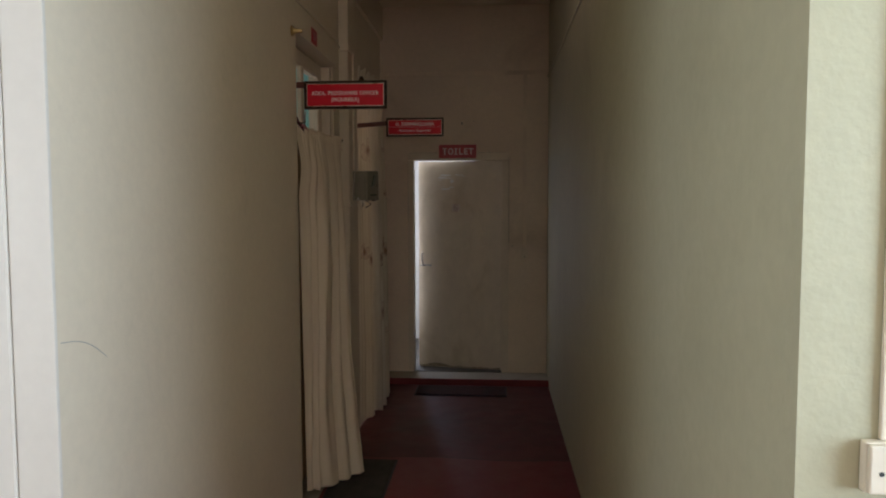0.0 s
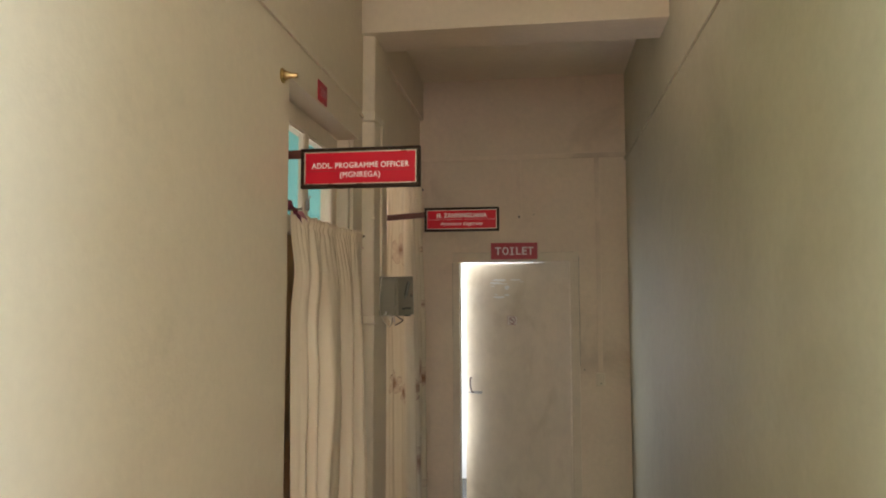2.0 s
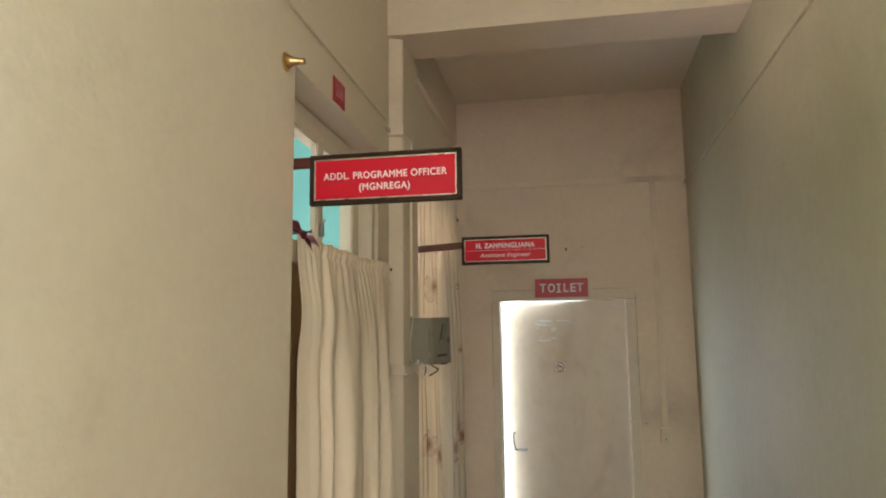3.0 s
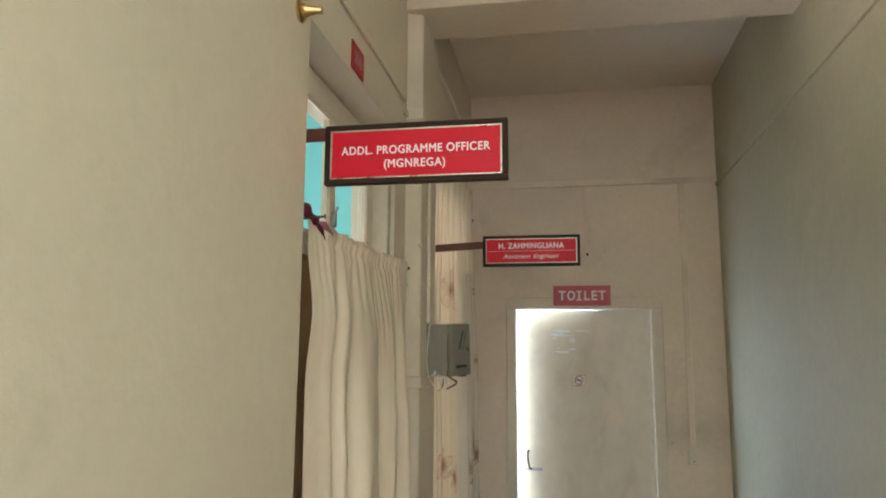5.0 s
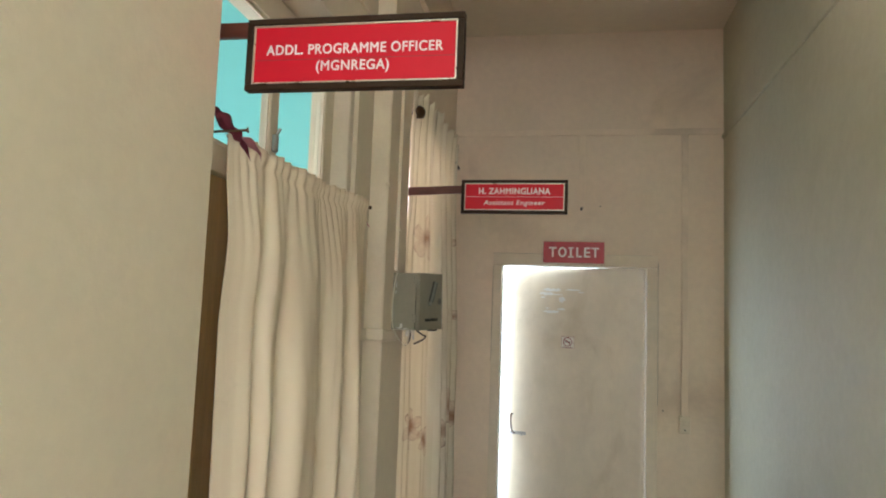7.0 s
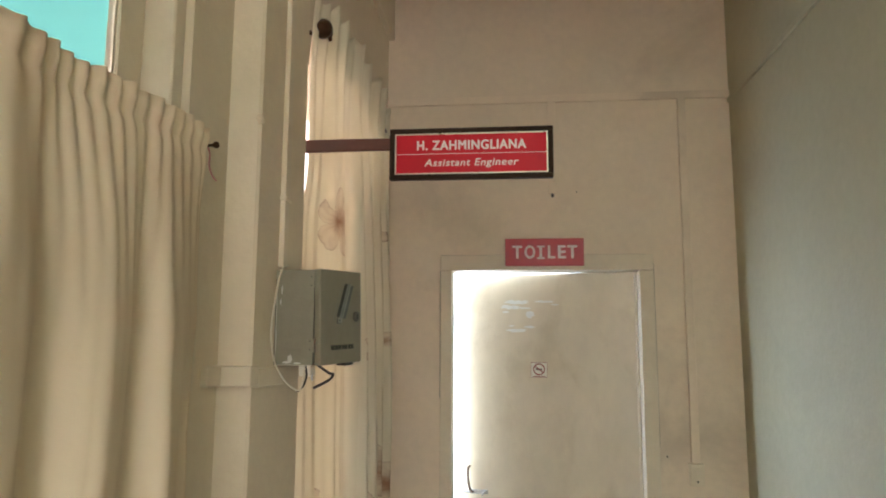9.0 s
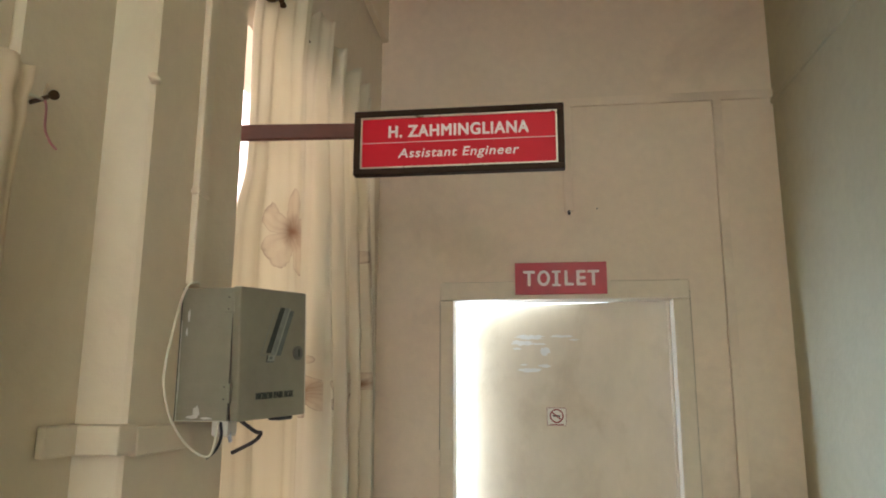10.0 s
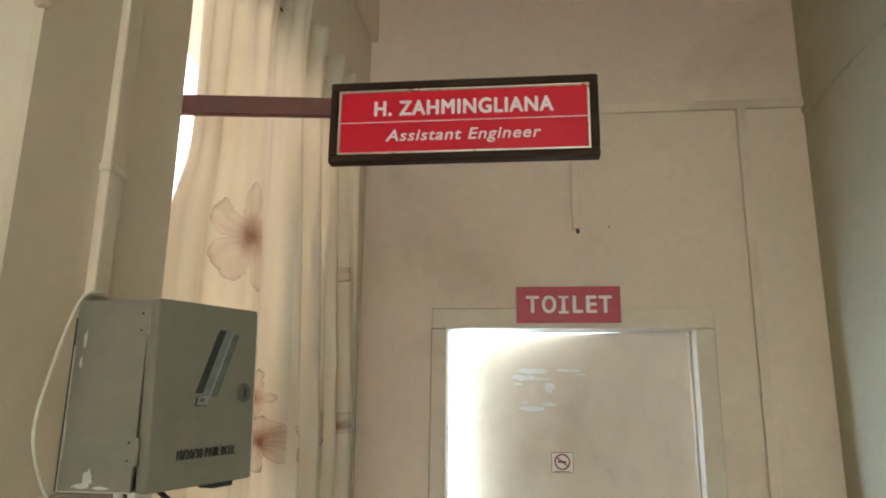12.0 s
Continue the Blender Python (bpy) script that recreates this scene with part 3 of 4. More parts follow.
for hz in (1.66, 1.795):
    part("hinge", tube([(HX + 0.0015, J0 - 0.003, hz), (HX + 0.0015, J0 - 0.003, hz + 0.028)], 0.0032, 10), BOXPAINT, jb)
    leaf_h = box(HX - 0.014, HX, J0 - 0.0018, J0, hz, hz + 0.028, 0.0005)
    part("hinge_leaf", leaf_h, BOXPAINT, jb)
    for dz in (0.005, 0.023):
        part("hinge_screw", tube([(HX - 0.008, J0 - 0.0026, hz + dz), (HX - 0.008, J0 - 0.0016, hz + dz)], 0.0013, 8), GRIMESHADE, jb, "small dark hinge screw")


def on_lid(y0, y1, z0, z1, material, name, shear=0.0, lift=0.0006):
    bm = box(HX + 0.016, HX + 0.016 + lift, y0, y1, z0, z1)
    for v in bm.verts:
        v.co.y += shear * (v.co.z - z0)
    bm.transform(LID)
    return part(name, bm, material, lid)


# printed picture of a slanting terminal strip: dark top, grey face, pale end and a thin outline behind it
on_lid(5.566, 5.577, 1.733, 1.806, INK, "printed_picture", 0.45)
on_lid(5.577, 5.587, 1.73, 1.806, MIDINK, "printed_picture", 0.45, 0.0007)
on_lid(5.587, 5.5895, 1.729, 1.806, PALEINK, "printed_picture", 0.45, 0.0008)
on_lid(5.5895, 5.6, 1.729, 1.802, GREYINK, "printed_picture", 0.45, 0.0009)
on_lid(5.5535, 5.5545, 1.73, 1.795, MIDINK, "printed_picture", 0.45)
on_lid(5.5535, 5.568, 1.729, 1.7302, MIDINK, "printed_picture")
on_lid(5.585, 5.6, 1.8035, 1.8045, MIDINK, "printed_picture")
on_lid(5.568, 5.585, 1.7205, 1.7295, PALEINK, "printed_picture", 0.25, 0.0011)
on_lid(5.5665, 5.568, 1.7195, 1.7295, INK, "printed_picture", 0.25, 0.0012)
on_lid(5.568, 5.583, 1.7185, 1.7205, GREYINK, "printed_picture", 0.0, 0.0012)
on_lid(5.5725, 5.5795, 1.723, 1.7275, GREYINK, "printed_picture", 0.25, 0.0013)
for r in ((HX + 0.003, HX + 0.0162, J0 - 0.0013, J0 + 0.0004, JZ1 + 0.0002, JZ1 + 0.0014), (HX + 0.0148, HX + 0.0164, J1 - 0.0002, J1 + 0.0014, JZ0, JZ1)):
    worn = box(*r, 0.0004)
    worn.transform(LID)
    part("worn_edge", worn, WORN, lid, "edge worn through the enamel")
part("worn_edge", box(-0.7985, -0.797, J0 - 0.0008, J0 + 0.0006, JZ0, JZ1 - 0.05), WORN, jb, "edge worn through the enamel")
part("worn_edge", box(-0.797, HX - 0.004, J0 - 0.0008, J0 + 0.0006, JZ0 - 0.0006, JZ0 + 0.0008), WORN, jb, "edge worn through the enamel")
# dark strips paint the shade behind the box and beside its lid
part("shade_line", box(-0.8, -0.7986, J0 - 0.0016, J0, JZ0, JZ1 - 0.02), GRIMESHADE, jb, "dark strip painting the shade along the back edge")
part("lid_gap_shade", box(HX - 0.0022, HX - 0.0006, J0 + 0.0003, J0 + 0.002, JZ0 + 0.002, JZ1 - 0.002), GRIMESHADE, jb, "dark strip painting the shaded gap beside the lid")
lock_bm = tube([(HX + 0.016, 5.643, 1.733), (HX + 0.019, 5.643, 1.733), (HX + 0.0195, 5.643, 1.733)], 0.0115, 20, taper=[1, 1, 0.85])
lock_bm.transform(LID)
part("lock", lock_bm, DULLSTEEL, lid, "round dull steel lock")
key_bm = box(HX + 0.0193, HX + 0.0202, 5.6415, 5.6445, 1.727, 1.739)
key_bm.transform(LID)
part("keyhole", key_bm, INK, lid)
tongue = box(HX - 0.012, HX + 0.012, 5.605, 5.64, 1.626, 1.6335, 0.002)
tongue.transform(LID)
part("latch_tongue", tongue, WIRE_B, jb, "black latch tongue")
letters("10/20/30 PAIR BOX", 0.0145, INK, lid, None, LID @ Matrix.Translation((HX + 0.0165, 5.588, 1.667)) @ Euler((radians(90), 0, radians(90))).to_matrix().to_4x4(), width=0.088, weight=0.0003, gap=1.08)


def cable(name, pts, r, material, label):
    c = thing(name, pts[0], label, "cable")
    part("sheath", tube(smooth_path(pts, 10), r, 8), material, c, smooth=True)
    return c


cable("cable", [(-0.779, 5.515, 1.842), (-0.776, 5.502, 1.841), (-0.779, 5.483, 1.833), (-0.783, 5.471, 1.806), (-0.784, 5.453, 1.751), (-0.784, 5.442, 1.71), (-0.784, 5.444, 1.68), (-0.782, 5.466, 1.637), (-0.765, 5.492, 1.597), (-0.746, 5.522, 1.583), (-0.738, 5.527, 1.63)], 0.002, WIRE_W, "white cable looping down beside the junction box")
cable("cable", [(-0.742, 5.542, 1.632), (-0.738, 5.54, 1.61), (-0.742, 5.532, 1.59), (-0.752, 5.522, 1.578)], 0.0022, WIRE_B, "short black wire hanging from the junction box")
cable("cable", [(-0.724, 5.572, 1.632), (-0.698, 5.572, 1.615), (-0.69, 5.577, 1.612), (-0.697, 5.567, 1.6), (-0.728, 5.557, 1.583)], 0.003, WIRE_B, "short black wire hanging from the junction box")
cable("cable", [(-0.734, 5.557, 1.632), (-0.732, 5.555, 1.612), (-0.728, 5.552, 1.6)], 0.0028, PLASTIC_B, "pale blue wire end hanging from the junction box")
conn = thing("connector", (-0.737, 5.562, 1.6), "pale plastic cable connector under the junction box", "connector")
part("connector_body", box(-0.757, -0.73, 5.542, 5.58, 1.608, 1.6325, 0.004, 2), STICKER, conn)


# ---- hanging name signs ----
def name_sign(x0, x1, y, z0, z1, arm_x, arm_y, arm_z, hold_z, lines, label, rule):
    s = thing("name_sign", (arm_x, arm_y, z0), label, "sign", "hanging name signs")
    f, b = 0.013, 0.0035
    t = 0.011
    for a in ((x0, x1, z1 - f, z1), (x0, x1, z0, z0 + f), (x0, x0 + f, z0 + f, z1 - f), (x1 - f, x1, z0 + f, z1 - f)):
        part("frame_rail", box(a[0], a[1], y - t, y + t, a[2], a[3], 0.0025, 2), DARKWOOD, s, "dark stained frame rail")
    xi0, xi1, zi0, zi1 = x0 + f, x1 - f, z0 + f, z1 - f
    for a in ((xi0, xi1, zi1 - b, zi1), (xi0, xi1, zi0, zi0 + b), (xi0, xi0 + b, zi0 + b, zi1 - b), (xi1 - b, xi1, zi0 + b, zi1 - b)):
        part("bead", box(a[0], a[1], y - 0.0085, y - 0.004, a[2], a[3], 0.001), BEAD, s, "thin silvery bead")
    panel = part("panel", box(xi0, xi1, y - 0.005, y + 0.006, zi0, zi1), REDSIGN, s, "glossy red name panel")
    for text, size, dz, width, weight, shear, gap in lines:
        letters(text, size, LETTER, panel, ((x0 + x1) / 2, y - 0.0055, (z0 + z1) / 2 + dz), width=width, weight=weight, shear=shear, gap=gap)
    if rule:
        part("rule", box(xi0 + b, xi1 - b, y - 0.0056, y - 0.005, (z0 + z1) / 2 - 0.0008, (z0 + z1) / 2 + 0.0004), LETTER, panel)
    else:
        part("seam", box(xi0 + b, xi1 - b, y - 0.0053, y - 0.005, (z0 + z1) / 2 - 0.011, (z0 + z1) / 2 - 0.0098), STICKRED, panel, "faint dark seam in the film")
    run = math.hypot(x0 - arm_x, y - arm_y) + 0.004
    arm = box(0, run, -0.006, 0.006, -0.0155, 0.0155, 0.002)
    arm.transform(pose(arm_x, arm_y, arm_z, 0, -math.degrees(math.atan2(hold_z - arm_z, run)), math.degrees(math.atan2(y - arm_y, x0 - arm_x))))
    part("arm", arm, REDWOOD, s, "red-brown wooden arm")
    return s


name_sign(-0.81, -0.383, 4.322, 2.098, 2.24, -0.93, 4.322, 2.222, 2.222, [("ADDL. PROGRAMME OFFICER", 0.0275, 0.008, 0.346, 0.0005, 0, 1.1), ("(MGNREGA)", 0.0275, -0.025, 0.142, 0.0005, 0, 1.1)],
          "red office name sign in dark frame on wooden arm", False)
name_sign(-0.612, -0.197, 5.8, 2.093, 2.226, -0.872, 5.698, 2.158, 2.189, [("H. ZAHMINGLIANA", 0.034, 0.021, 0.276, 0.0011, 0, 1.12), ("Assistant Engineer", 0.026, -0.024, 0.238, 0.0004, 0.2, 1.1)],
          "red staff name sign in dark frame on wooden arm", True)

ts = thing("toilet_sign", (-0.165, YN, 2.02), "flat red board lettered TOILET above the door", "sign")
tp = part("board", box(-0.335, 0.005, YN - 0.019, YN - 0.016, 2.02, 2.141, 0.001), REDPANEL, ts)
for ch, x0, x1 in (("T", 0.09, 0.22), ("O", 0.245, 0.385), ("L", 0.535, 0.635), ("E", 0.665, 0.77), ("T", 0.79, 0.92)):
    letters(ch, 0.08, LETTER, tp, (-0.335 + 0.17 * (x0 + x1), YN - 0.0195, 2.078), width=0.34 * (x1 - x0) - 0.005, weight=0.0024)
serif_i = bmesh.new()
for r in ((-0.1866, -0.1744, 2.0555, 2.1045), (-0.1965, -0.1645, 2.0505, 2.0585), (-0.1965, -0.1645, 2.1015, 2.1095)):
    box(r[0], r[1], YN - 0.0205, YN - 0.019, r[2], r[3], bm=serif_i)
part("lettering", serif_i, LETTER, tp)
part("spacer", box(-0.3, -0.03, YN - 0.016, YN, 2.072, 2.13), DARKWOOD, ts)

nb = thing("number_plate", (XW, 4.61, 2.49), "small red number plate over the office door", "sign")
npl = part("plate", box(XW, XW + 0.004, 4.552, 4.664, 2.49, 2.572, 0.001), REDPANEL, nb)
letters("200", 0.055, ROSE, npl, None, Matrix.Translation((XW + 0.0045, 4.608, 2.53)) @ Euler((radians(90), 0, radians(90))).to_matrix().to_4x4(), width=0.072, weight=0.0)

# ---- toilet door ----
door = tagged(new("door_toilet"), "cream painted toilet door standing slightly ajar in its frame", "door", kind="structure")
door.location = (0.235, YN, 0.0)
part("frame_post", box(-0.621, -0.57, YN - 0.012, 7.262, 0.05, 2.0, 0.003), FRAMEPAINT, door)
part("frame_post", box(0.238, 0.3, YN - 0.012, 7.262, 0.05, 2.0, 0.003), FRAMEPAINT, door)
part("frame_head", box(-0.621, 0.3, YN - 0.0125, 7.262, 2.002, 2.07, 0.003), FRAMEPAINT, door)
part("threshold", box(-0.57, 0.238, YN - 0.004, 7.262, 0.03, 0.056, 0.003), DARKCEMENT, door, "dark stained cement threshold")
# strip added to block light leaking through at the hinge side
part("leak_blocker", box(0.228, 0.2375, 7.2, 7.2146, 0.056, 1.998, 0.002), FRAMEPAINT, door)
# thin dark strips paint the shade in the gap around the frame
part("gap_shade", box(0.3003, 0.3025, YN - 0.0015, YN + 0.003, 1.25, 2.03), INK, door, "dark strip painting the shaded gap beside the frame")
part("gap_shade", box(-0.621, -0.34, YN - 0.0015, YN + 0.003, 2.0703, 2.0718), INK, door, "dark strip painting the shaded gap above the frame")
part("gap_shade", box(0.02, 0.27, YN - 0.0015, YN + 0.003, 2.0703, 2.0715), INK, door, "dark strip painting the shaded gap above the frame")
part("gap_shade", box(-0.6233, -0.6213, YN - 0.0015, YN + 0.003, 1.45, 2.0), INK, door, "dark strip painting the shaded gap beside the frame")
SWING = Matrix.Translation((0.235, 7.215, 0)) @ Matrix.Rotation(radians(-9.5), 4, "Z") @ Matrix.Translation((-0.235, -7.215, 0))


def on_leaf(bm, name, material, parent, label=""):
    bm.transform(SWING)
    return part(name, bm, material, parent, label)


leaf = on_leaf(box(-0.556, 0.234, 7.215, 7.247, 0.0585, 2.0012, 0.002, 2), "leaf", DOORPAINT, door, "flush cream enamelled leaf, stained, with painted pale reflections")
YL = 7.215
for hz in (0.3, 1.05, 1.8):
    on_leaf(tube([(0.2365, YL - 0.004, hz), (0.2365, YL - 0.004, hz + 0.09)], 0.0055, 10), "hinge", FRAMEPAINT, leaf)
handle = bmesh.new()
tube(smooth_path([(-0.515, YL, 1.135), (-0.515, YL - 0.03, 1.13), (-0.515, YL - 0.034, 1.09), (-0.508, YL - 0.034, 1.05), (-0.5, YL - 0.028, 1.03), (-0.496, YL, 1.027)], 8), 0.006, 8, handle)
on_leaf(handle, "pull_handle", BRONZE, leaf, "bent steel pull handle")
on_leaf(box(-0.52, -0.43, YL - 0.006, YL, 1.018, 1.036, 0.002), "bolt_plate", STEEL, leaf)
on_leaf(tube([(-0.54, YL - 0.011, 1.027), (-0.44, YL - 0.011, 1.027)], 0.0055, 10), "bolt", STEEL, leaf, "steel sliding bolt")
on_leaf(tube([(-0.45, YL - 0.011, 1.027), (-0.448, YL - 0.04, 1.02)], 0.004, 8), "bolt_knob", STEEL, leaf)
stick = on_leaf(box(-0.232, -0.158, YL - 0.0008, YL, 1.535, 1.602), "sticker", STICKER, leaf, "small no-smoking sticker")
ring = bmesh.new()
bmesh.ops.create_circle(ring, segments=32, radius=0.0265)
bmesh.ops.create_circle(ring, segments=32, radius=0.0215)
ring.verts.ensure_lookup_table()
for k in range(32):
    ring.faces.new([ring.verts[k], ring.verts[(k + 1) % 32], ring.verts[32 + (k + 1) % 32], ring.verts[32 + k]])
ring.transform(pose(-0.195, YL - 0.0014, 1.571, 90))
on_leaf(ring, "sticker_ring", STICKRED, stick)
bar = box(-0.021, 0.021, -0.0016, -0.001, -0.0025, 0.0025)
bar.transform(pose(-0.195, YL, 1.571, 0, 38, 0))
on_leaf(bar, "sticker_bar", STICKRED, stick)
on_leaf(box(-0.21, -0.181, YL - 0.0013, YL - 0.0008, 1.568, 1.574), "sticker_picture", INK, stick)
on_leaf(box(-0.222, -0.168, YL - 0.0013, YL - 0.0008, 1.538, 1.541), "sticker_caption", STICKRED, stick)
for r in ((-0.232, -0.158, 1.6, 1.602), (-0.232, -0.158, 1.535, 1.5365), (-0.232, -0.2305, 1.5365, 1.6), (-0.1595, -0.158, 1.5365, 1.6)):
    on_leaf(box(r[0], r[1], YL - 0.0012, YL - 0.0008, r[2], r[3]), "sticker_border", STICKRED, stick)


# irregular pale patches that paint gloss reflections onto the leaf
def sheen_patch(x, z, w, h, seed):
    rnd, bm = random.Random(seed), bmesh.new()
    n = 22
    ring_v = [bm.verts.new((x + math.cos(k / n * 6.283) * w * rnd.uniform(0.65, 1.1), YL - 0.0009, z + math.sin(k / n * 6.283) * h * rnd.uniform(0.5, 1.15))) for k in range(n)]
    bm.faces.new(ring_v)
    bmesh.ops.extrude_face_region(bm, geom=bm.faces[:])
    for v in list(bm.verts)[n:]:
        v.co.y += 0.0009
    return bm


for fx, fz, fw, fh, fs in ((-0.292, 1.872, 0.062, 0.013, 1), (-0.325, 1.85, 0.052, 0.011, 2), (-0.232, 1.818, 0.022, 0.018, 3), (-0.165, 1.874, 0.05, 0.006, 4), (-0.296, 1.745, 0.05, 0.009, 5), (-0.237, 1.76, 0.026, 0.007, 6), (-0.255, 1.845, 0.03, 0.005, 7),
                           (-0.345, 1.828, 0.02, 0.005, 8), (-0.12, 1.86, 0.022, 0.004, 9), (-0.318, 1.765, 0.016, 0.004, 10)):
    on_leaf(sheen_patch(fx, fz, fw, fh, fs), "painted_sheen", SHEEN, leaf, "pale patch painted as a gloss reflection")

smudge, rnd = bmesh.new(), random.Random(5)
foot = [-0.55 + 0.0195 * k for k in range(41)]
low = [smudge.verts.new((x, YL - 0.0006, 0.061)) for x in foot]
high = [smudge.verts.new((x, YL - 0.0006, 0.066 + 0.016 * abs(noise.noise((x * 9, 3.3, 1))) + 0.05 * max(0.0, noise.noise((x * 4, 8.1, 2))) + rnd.uniform(0, 0.006))) for x in foot]
for k in range(40):
    smudge.faces.new([low[k], low[k + 1], high[k + 1], high[k]])
on_leaf(smudge, "grime_stain", SMUDGE, leaf, "brown damp stain along the foot of the leaf")

# ---- office doorway with its transom lights ----
od = tagged(new("door_office"), "office door frame with glazed transom lights over a brown wooden door", "door", kind="structure")
od.location = (-0.95, 4.195, 0.0)
F0, F1 = -0.985, -0.925
part("frame_post", box(F0, F1, 4.245, 4.335, 0, 2.47, 0.003), FRAMEPAINT, od)
part("frame_post", box(F0, -0.872, 5.15, 5.19, 0, 2.47, 0.003), FRAMEPAINT, od)
part("frame_post", box(-0.95, -0.926, 5.075, 5.15, 0, 2.47, 0.003), FRAMEPAINT, od)
part("frame_head", box(F0, F1, 4.335, 5.075, 2.395, 2.475, 0.003), FRAMEPAINT, od)
part("transom_rail", box(F0, F1, 4.335, 5.075, 1.965, 2.03, 0.003), FRAMEPAINT, od)
part("mullion", box(-0.955, F1, 4.688, 4.738, 2.03, 2.395, 0.003), FRAMEPAINT, od)
for a, b in ((4.335, 4.688), (4.738, 5.075)):
    sash = part("glazing_bead", slab("x", -0.944, -0.931, [a, b], [2.03, 2.395], [(a + 0.008, b - 0.006, 2.038, 2.387)]), FRAMEPAINT, od, "narrow painted glazing bead")
    pane = part("pane", box(-0.94, -0.936, a + 0.008, b - 0.006, 2.038, 2.387), GLASS, sash, "clear glass pane")
    pane.visible_shadow = False
latch = part("sash_latch", box(F1, -0.912, 4.702, 4.72, 2.075, 2.12, 0.003), STEEL, od, "worn steel sash latch")
part("latch_pin", tube([(-0.915, 4.711, 2.12), (-0.908, 4.714, 2.136)], 0.004, 8), STEEL, latch)
bleaf = part("door_leaf", box(-0.975, -0.935, 4.337, 5.073, 0.008, 1.963, 0.003), BROWNWOOD, od, "brown stained wooden leaf")
part("lock_rail", box(-0.935, -0.928, 4.36, 5.05, 0.95, 1.1, 0.002), BROWNWOOD, bleaf)

# ---- cream curtain on a string before the office door ----
oc = thing("door_curtain", (-0.8, 4.7, 0.06), "faded cream cotton curtain strung across the office doorway", "curtain")


def curtain_one(u, v):
    w = (u - 4.245) / 0.925                       # 0 at the south edge, 1 at the north
    d = min(1.0, max(0.0, 1 - v / 2.0))           # 0 at the string, 1 at the hem
    bow = math.exp(-((d - 0.095) / 0.05) ** 2)     # the free edge bows out below the knotted corner
    left = Vector((-0.862 + 0.022 * bow + 0.012 * d, 4.36 - 0.02 * bow + 0.02 * d))
    right = Vector((-0.808 + 0.2 * d ** 1.5, min(5.142 - 0.1 * d, 5.185 - 0.4 * d)))
    across = right - left
    out = Vector((across.y, -across.x)).normalized()
    p = left.lerp(right, w + 0.03 * math.sin(w * 14 + 1) * d)
    belly = 0.05 * math.sin(math.pi * w) * math.sin(math.pi * min(1, d * 1.4)) * (1 - d)
    warp = 0.11 * noise.noise((w * 3.1, v * 0.45, 1.7)) + 0.05 * noise.noise((w * 8, v * 0.8, 5.2))
    phase = 2 * math.pi * (4.5 * (w + warp)) + 2.1
    tall = 0.5 + 0.9 * abs(noise.noise((w * 5.3, v * 0.35, 11.3)))         # no two folds alike
    fold = math.sin(phase) + 0.28 * math.sin(2 * phase + 0.8 + 1.3 * noise.noise((w * 4, v, 3)))
    grown = min(1.0, 0.1 + d * 2.6) * (1.1 - 0.55 * d)
    shirr = math.exp(-(2.0 - v) * 9 if v < 2.0 else 0.0)
    gather = 0.0045 * shirr * (math.sin(w * 2 * math.pi * 24 + 2.5 * math.sin(w * 9) + 6 * noise.noise((w * 5, v * 2, 8))) + 0.6 * noise.noise((w * 40, v * 6, 2)))
    pinch = -0.005 * math.exp(-((v - 1.992) / 0.007) ** 2)                  # drawn in where the string runs
    crease = 0.009 * noise.noise((w * 5, v * 2.6, 4.4)) + 0.004 * noise.noise((w * 13, v * 6, 2.2)) + 0.0015 * noise.noise((w * 34, v * 19, 7.2))
    p = p + out * (0.04 * grown * tall * fold + gather + pinch + crease + belly + 0.014) * min(1.0, w * 9)
    sag = -0.012 * math.sin(math.pi * w)
    hem = (0.006 * noise.noise((w * 17, 5.5, 1.1)) + 0.004 * noise.noise((w * 43, 1.5, 3.1))) * max(0.0, (v - 1.98) / 0.05)
    return (p.x, p.y, v + sag - 0.03 * w * d + hem)


ob = part("fabric", cloth(steps(4.245, 5.17, 220), steps(0.05, 2.03, 100), curtain_one), CURTAIN, oc, "", True)
ob.modifiers.new("thickness", "SOLIDIFY").thickness = 0.0025
part("curtain_string", tube(smooth_path([(-0.862, 4.355, 2.022), (-0.862, 4.55, 1.985), (-0.838, 4.9, 1.985), (-0.825, 5.193, 2.014)], 8), 0.002, 6), WIRE_W, oc)


def nail(x, y, z, tip, label):
    n = thing("nail", (x, y, z), label, "nail")
    part("shank", tube([(x, y, z), tip], 0.0028, 8), BRONZE, n)
    d = (Vector(tip) - Vector((x, y, z))).normalized()
    part("nail_head", tube([Vector(tip) - d * 0.002, Vector(tip) + d * 0.001], 0.006, 10), BRONZE, n)
    return n


nail(XP, 5.215, 2.021, (-0.802, 5.182, 2.013), "rusty iron nail holding the curtain string")
nail(-0.926, 4.325, 2.02, (-0.822, 4.365, 2.035), "iron nail through the knotted curtain corner")
tail = thing("string_tail", (-0.82, 5.195, 2.012), "dangling end of reddish string tied to the nail", "string")
part("strand", tube(smooth_path([(-0.823, 5.195, 2.014), (-0.817, 5.191, 2.0), (-0.818, 5.194, 1.978), (-0.813, 5.199, 1.962), (-0.808, 5.204, 1.955)], 8), 0.0015, 6), ROSE, tail)
part("strand", tube(smooth_path([(-0.823, 5.195, 2.014), (-0.822, 5.192, 2.024), (-0.82, 5.193, 2.033)], 6), 0.0015, 6), CURTAIN, tail)

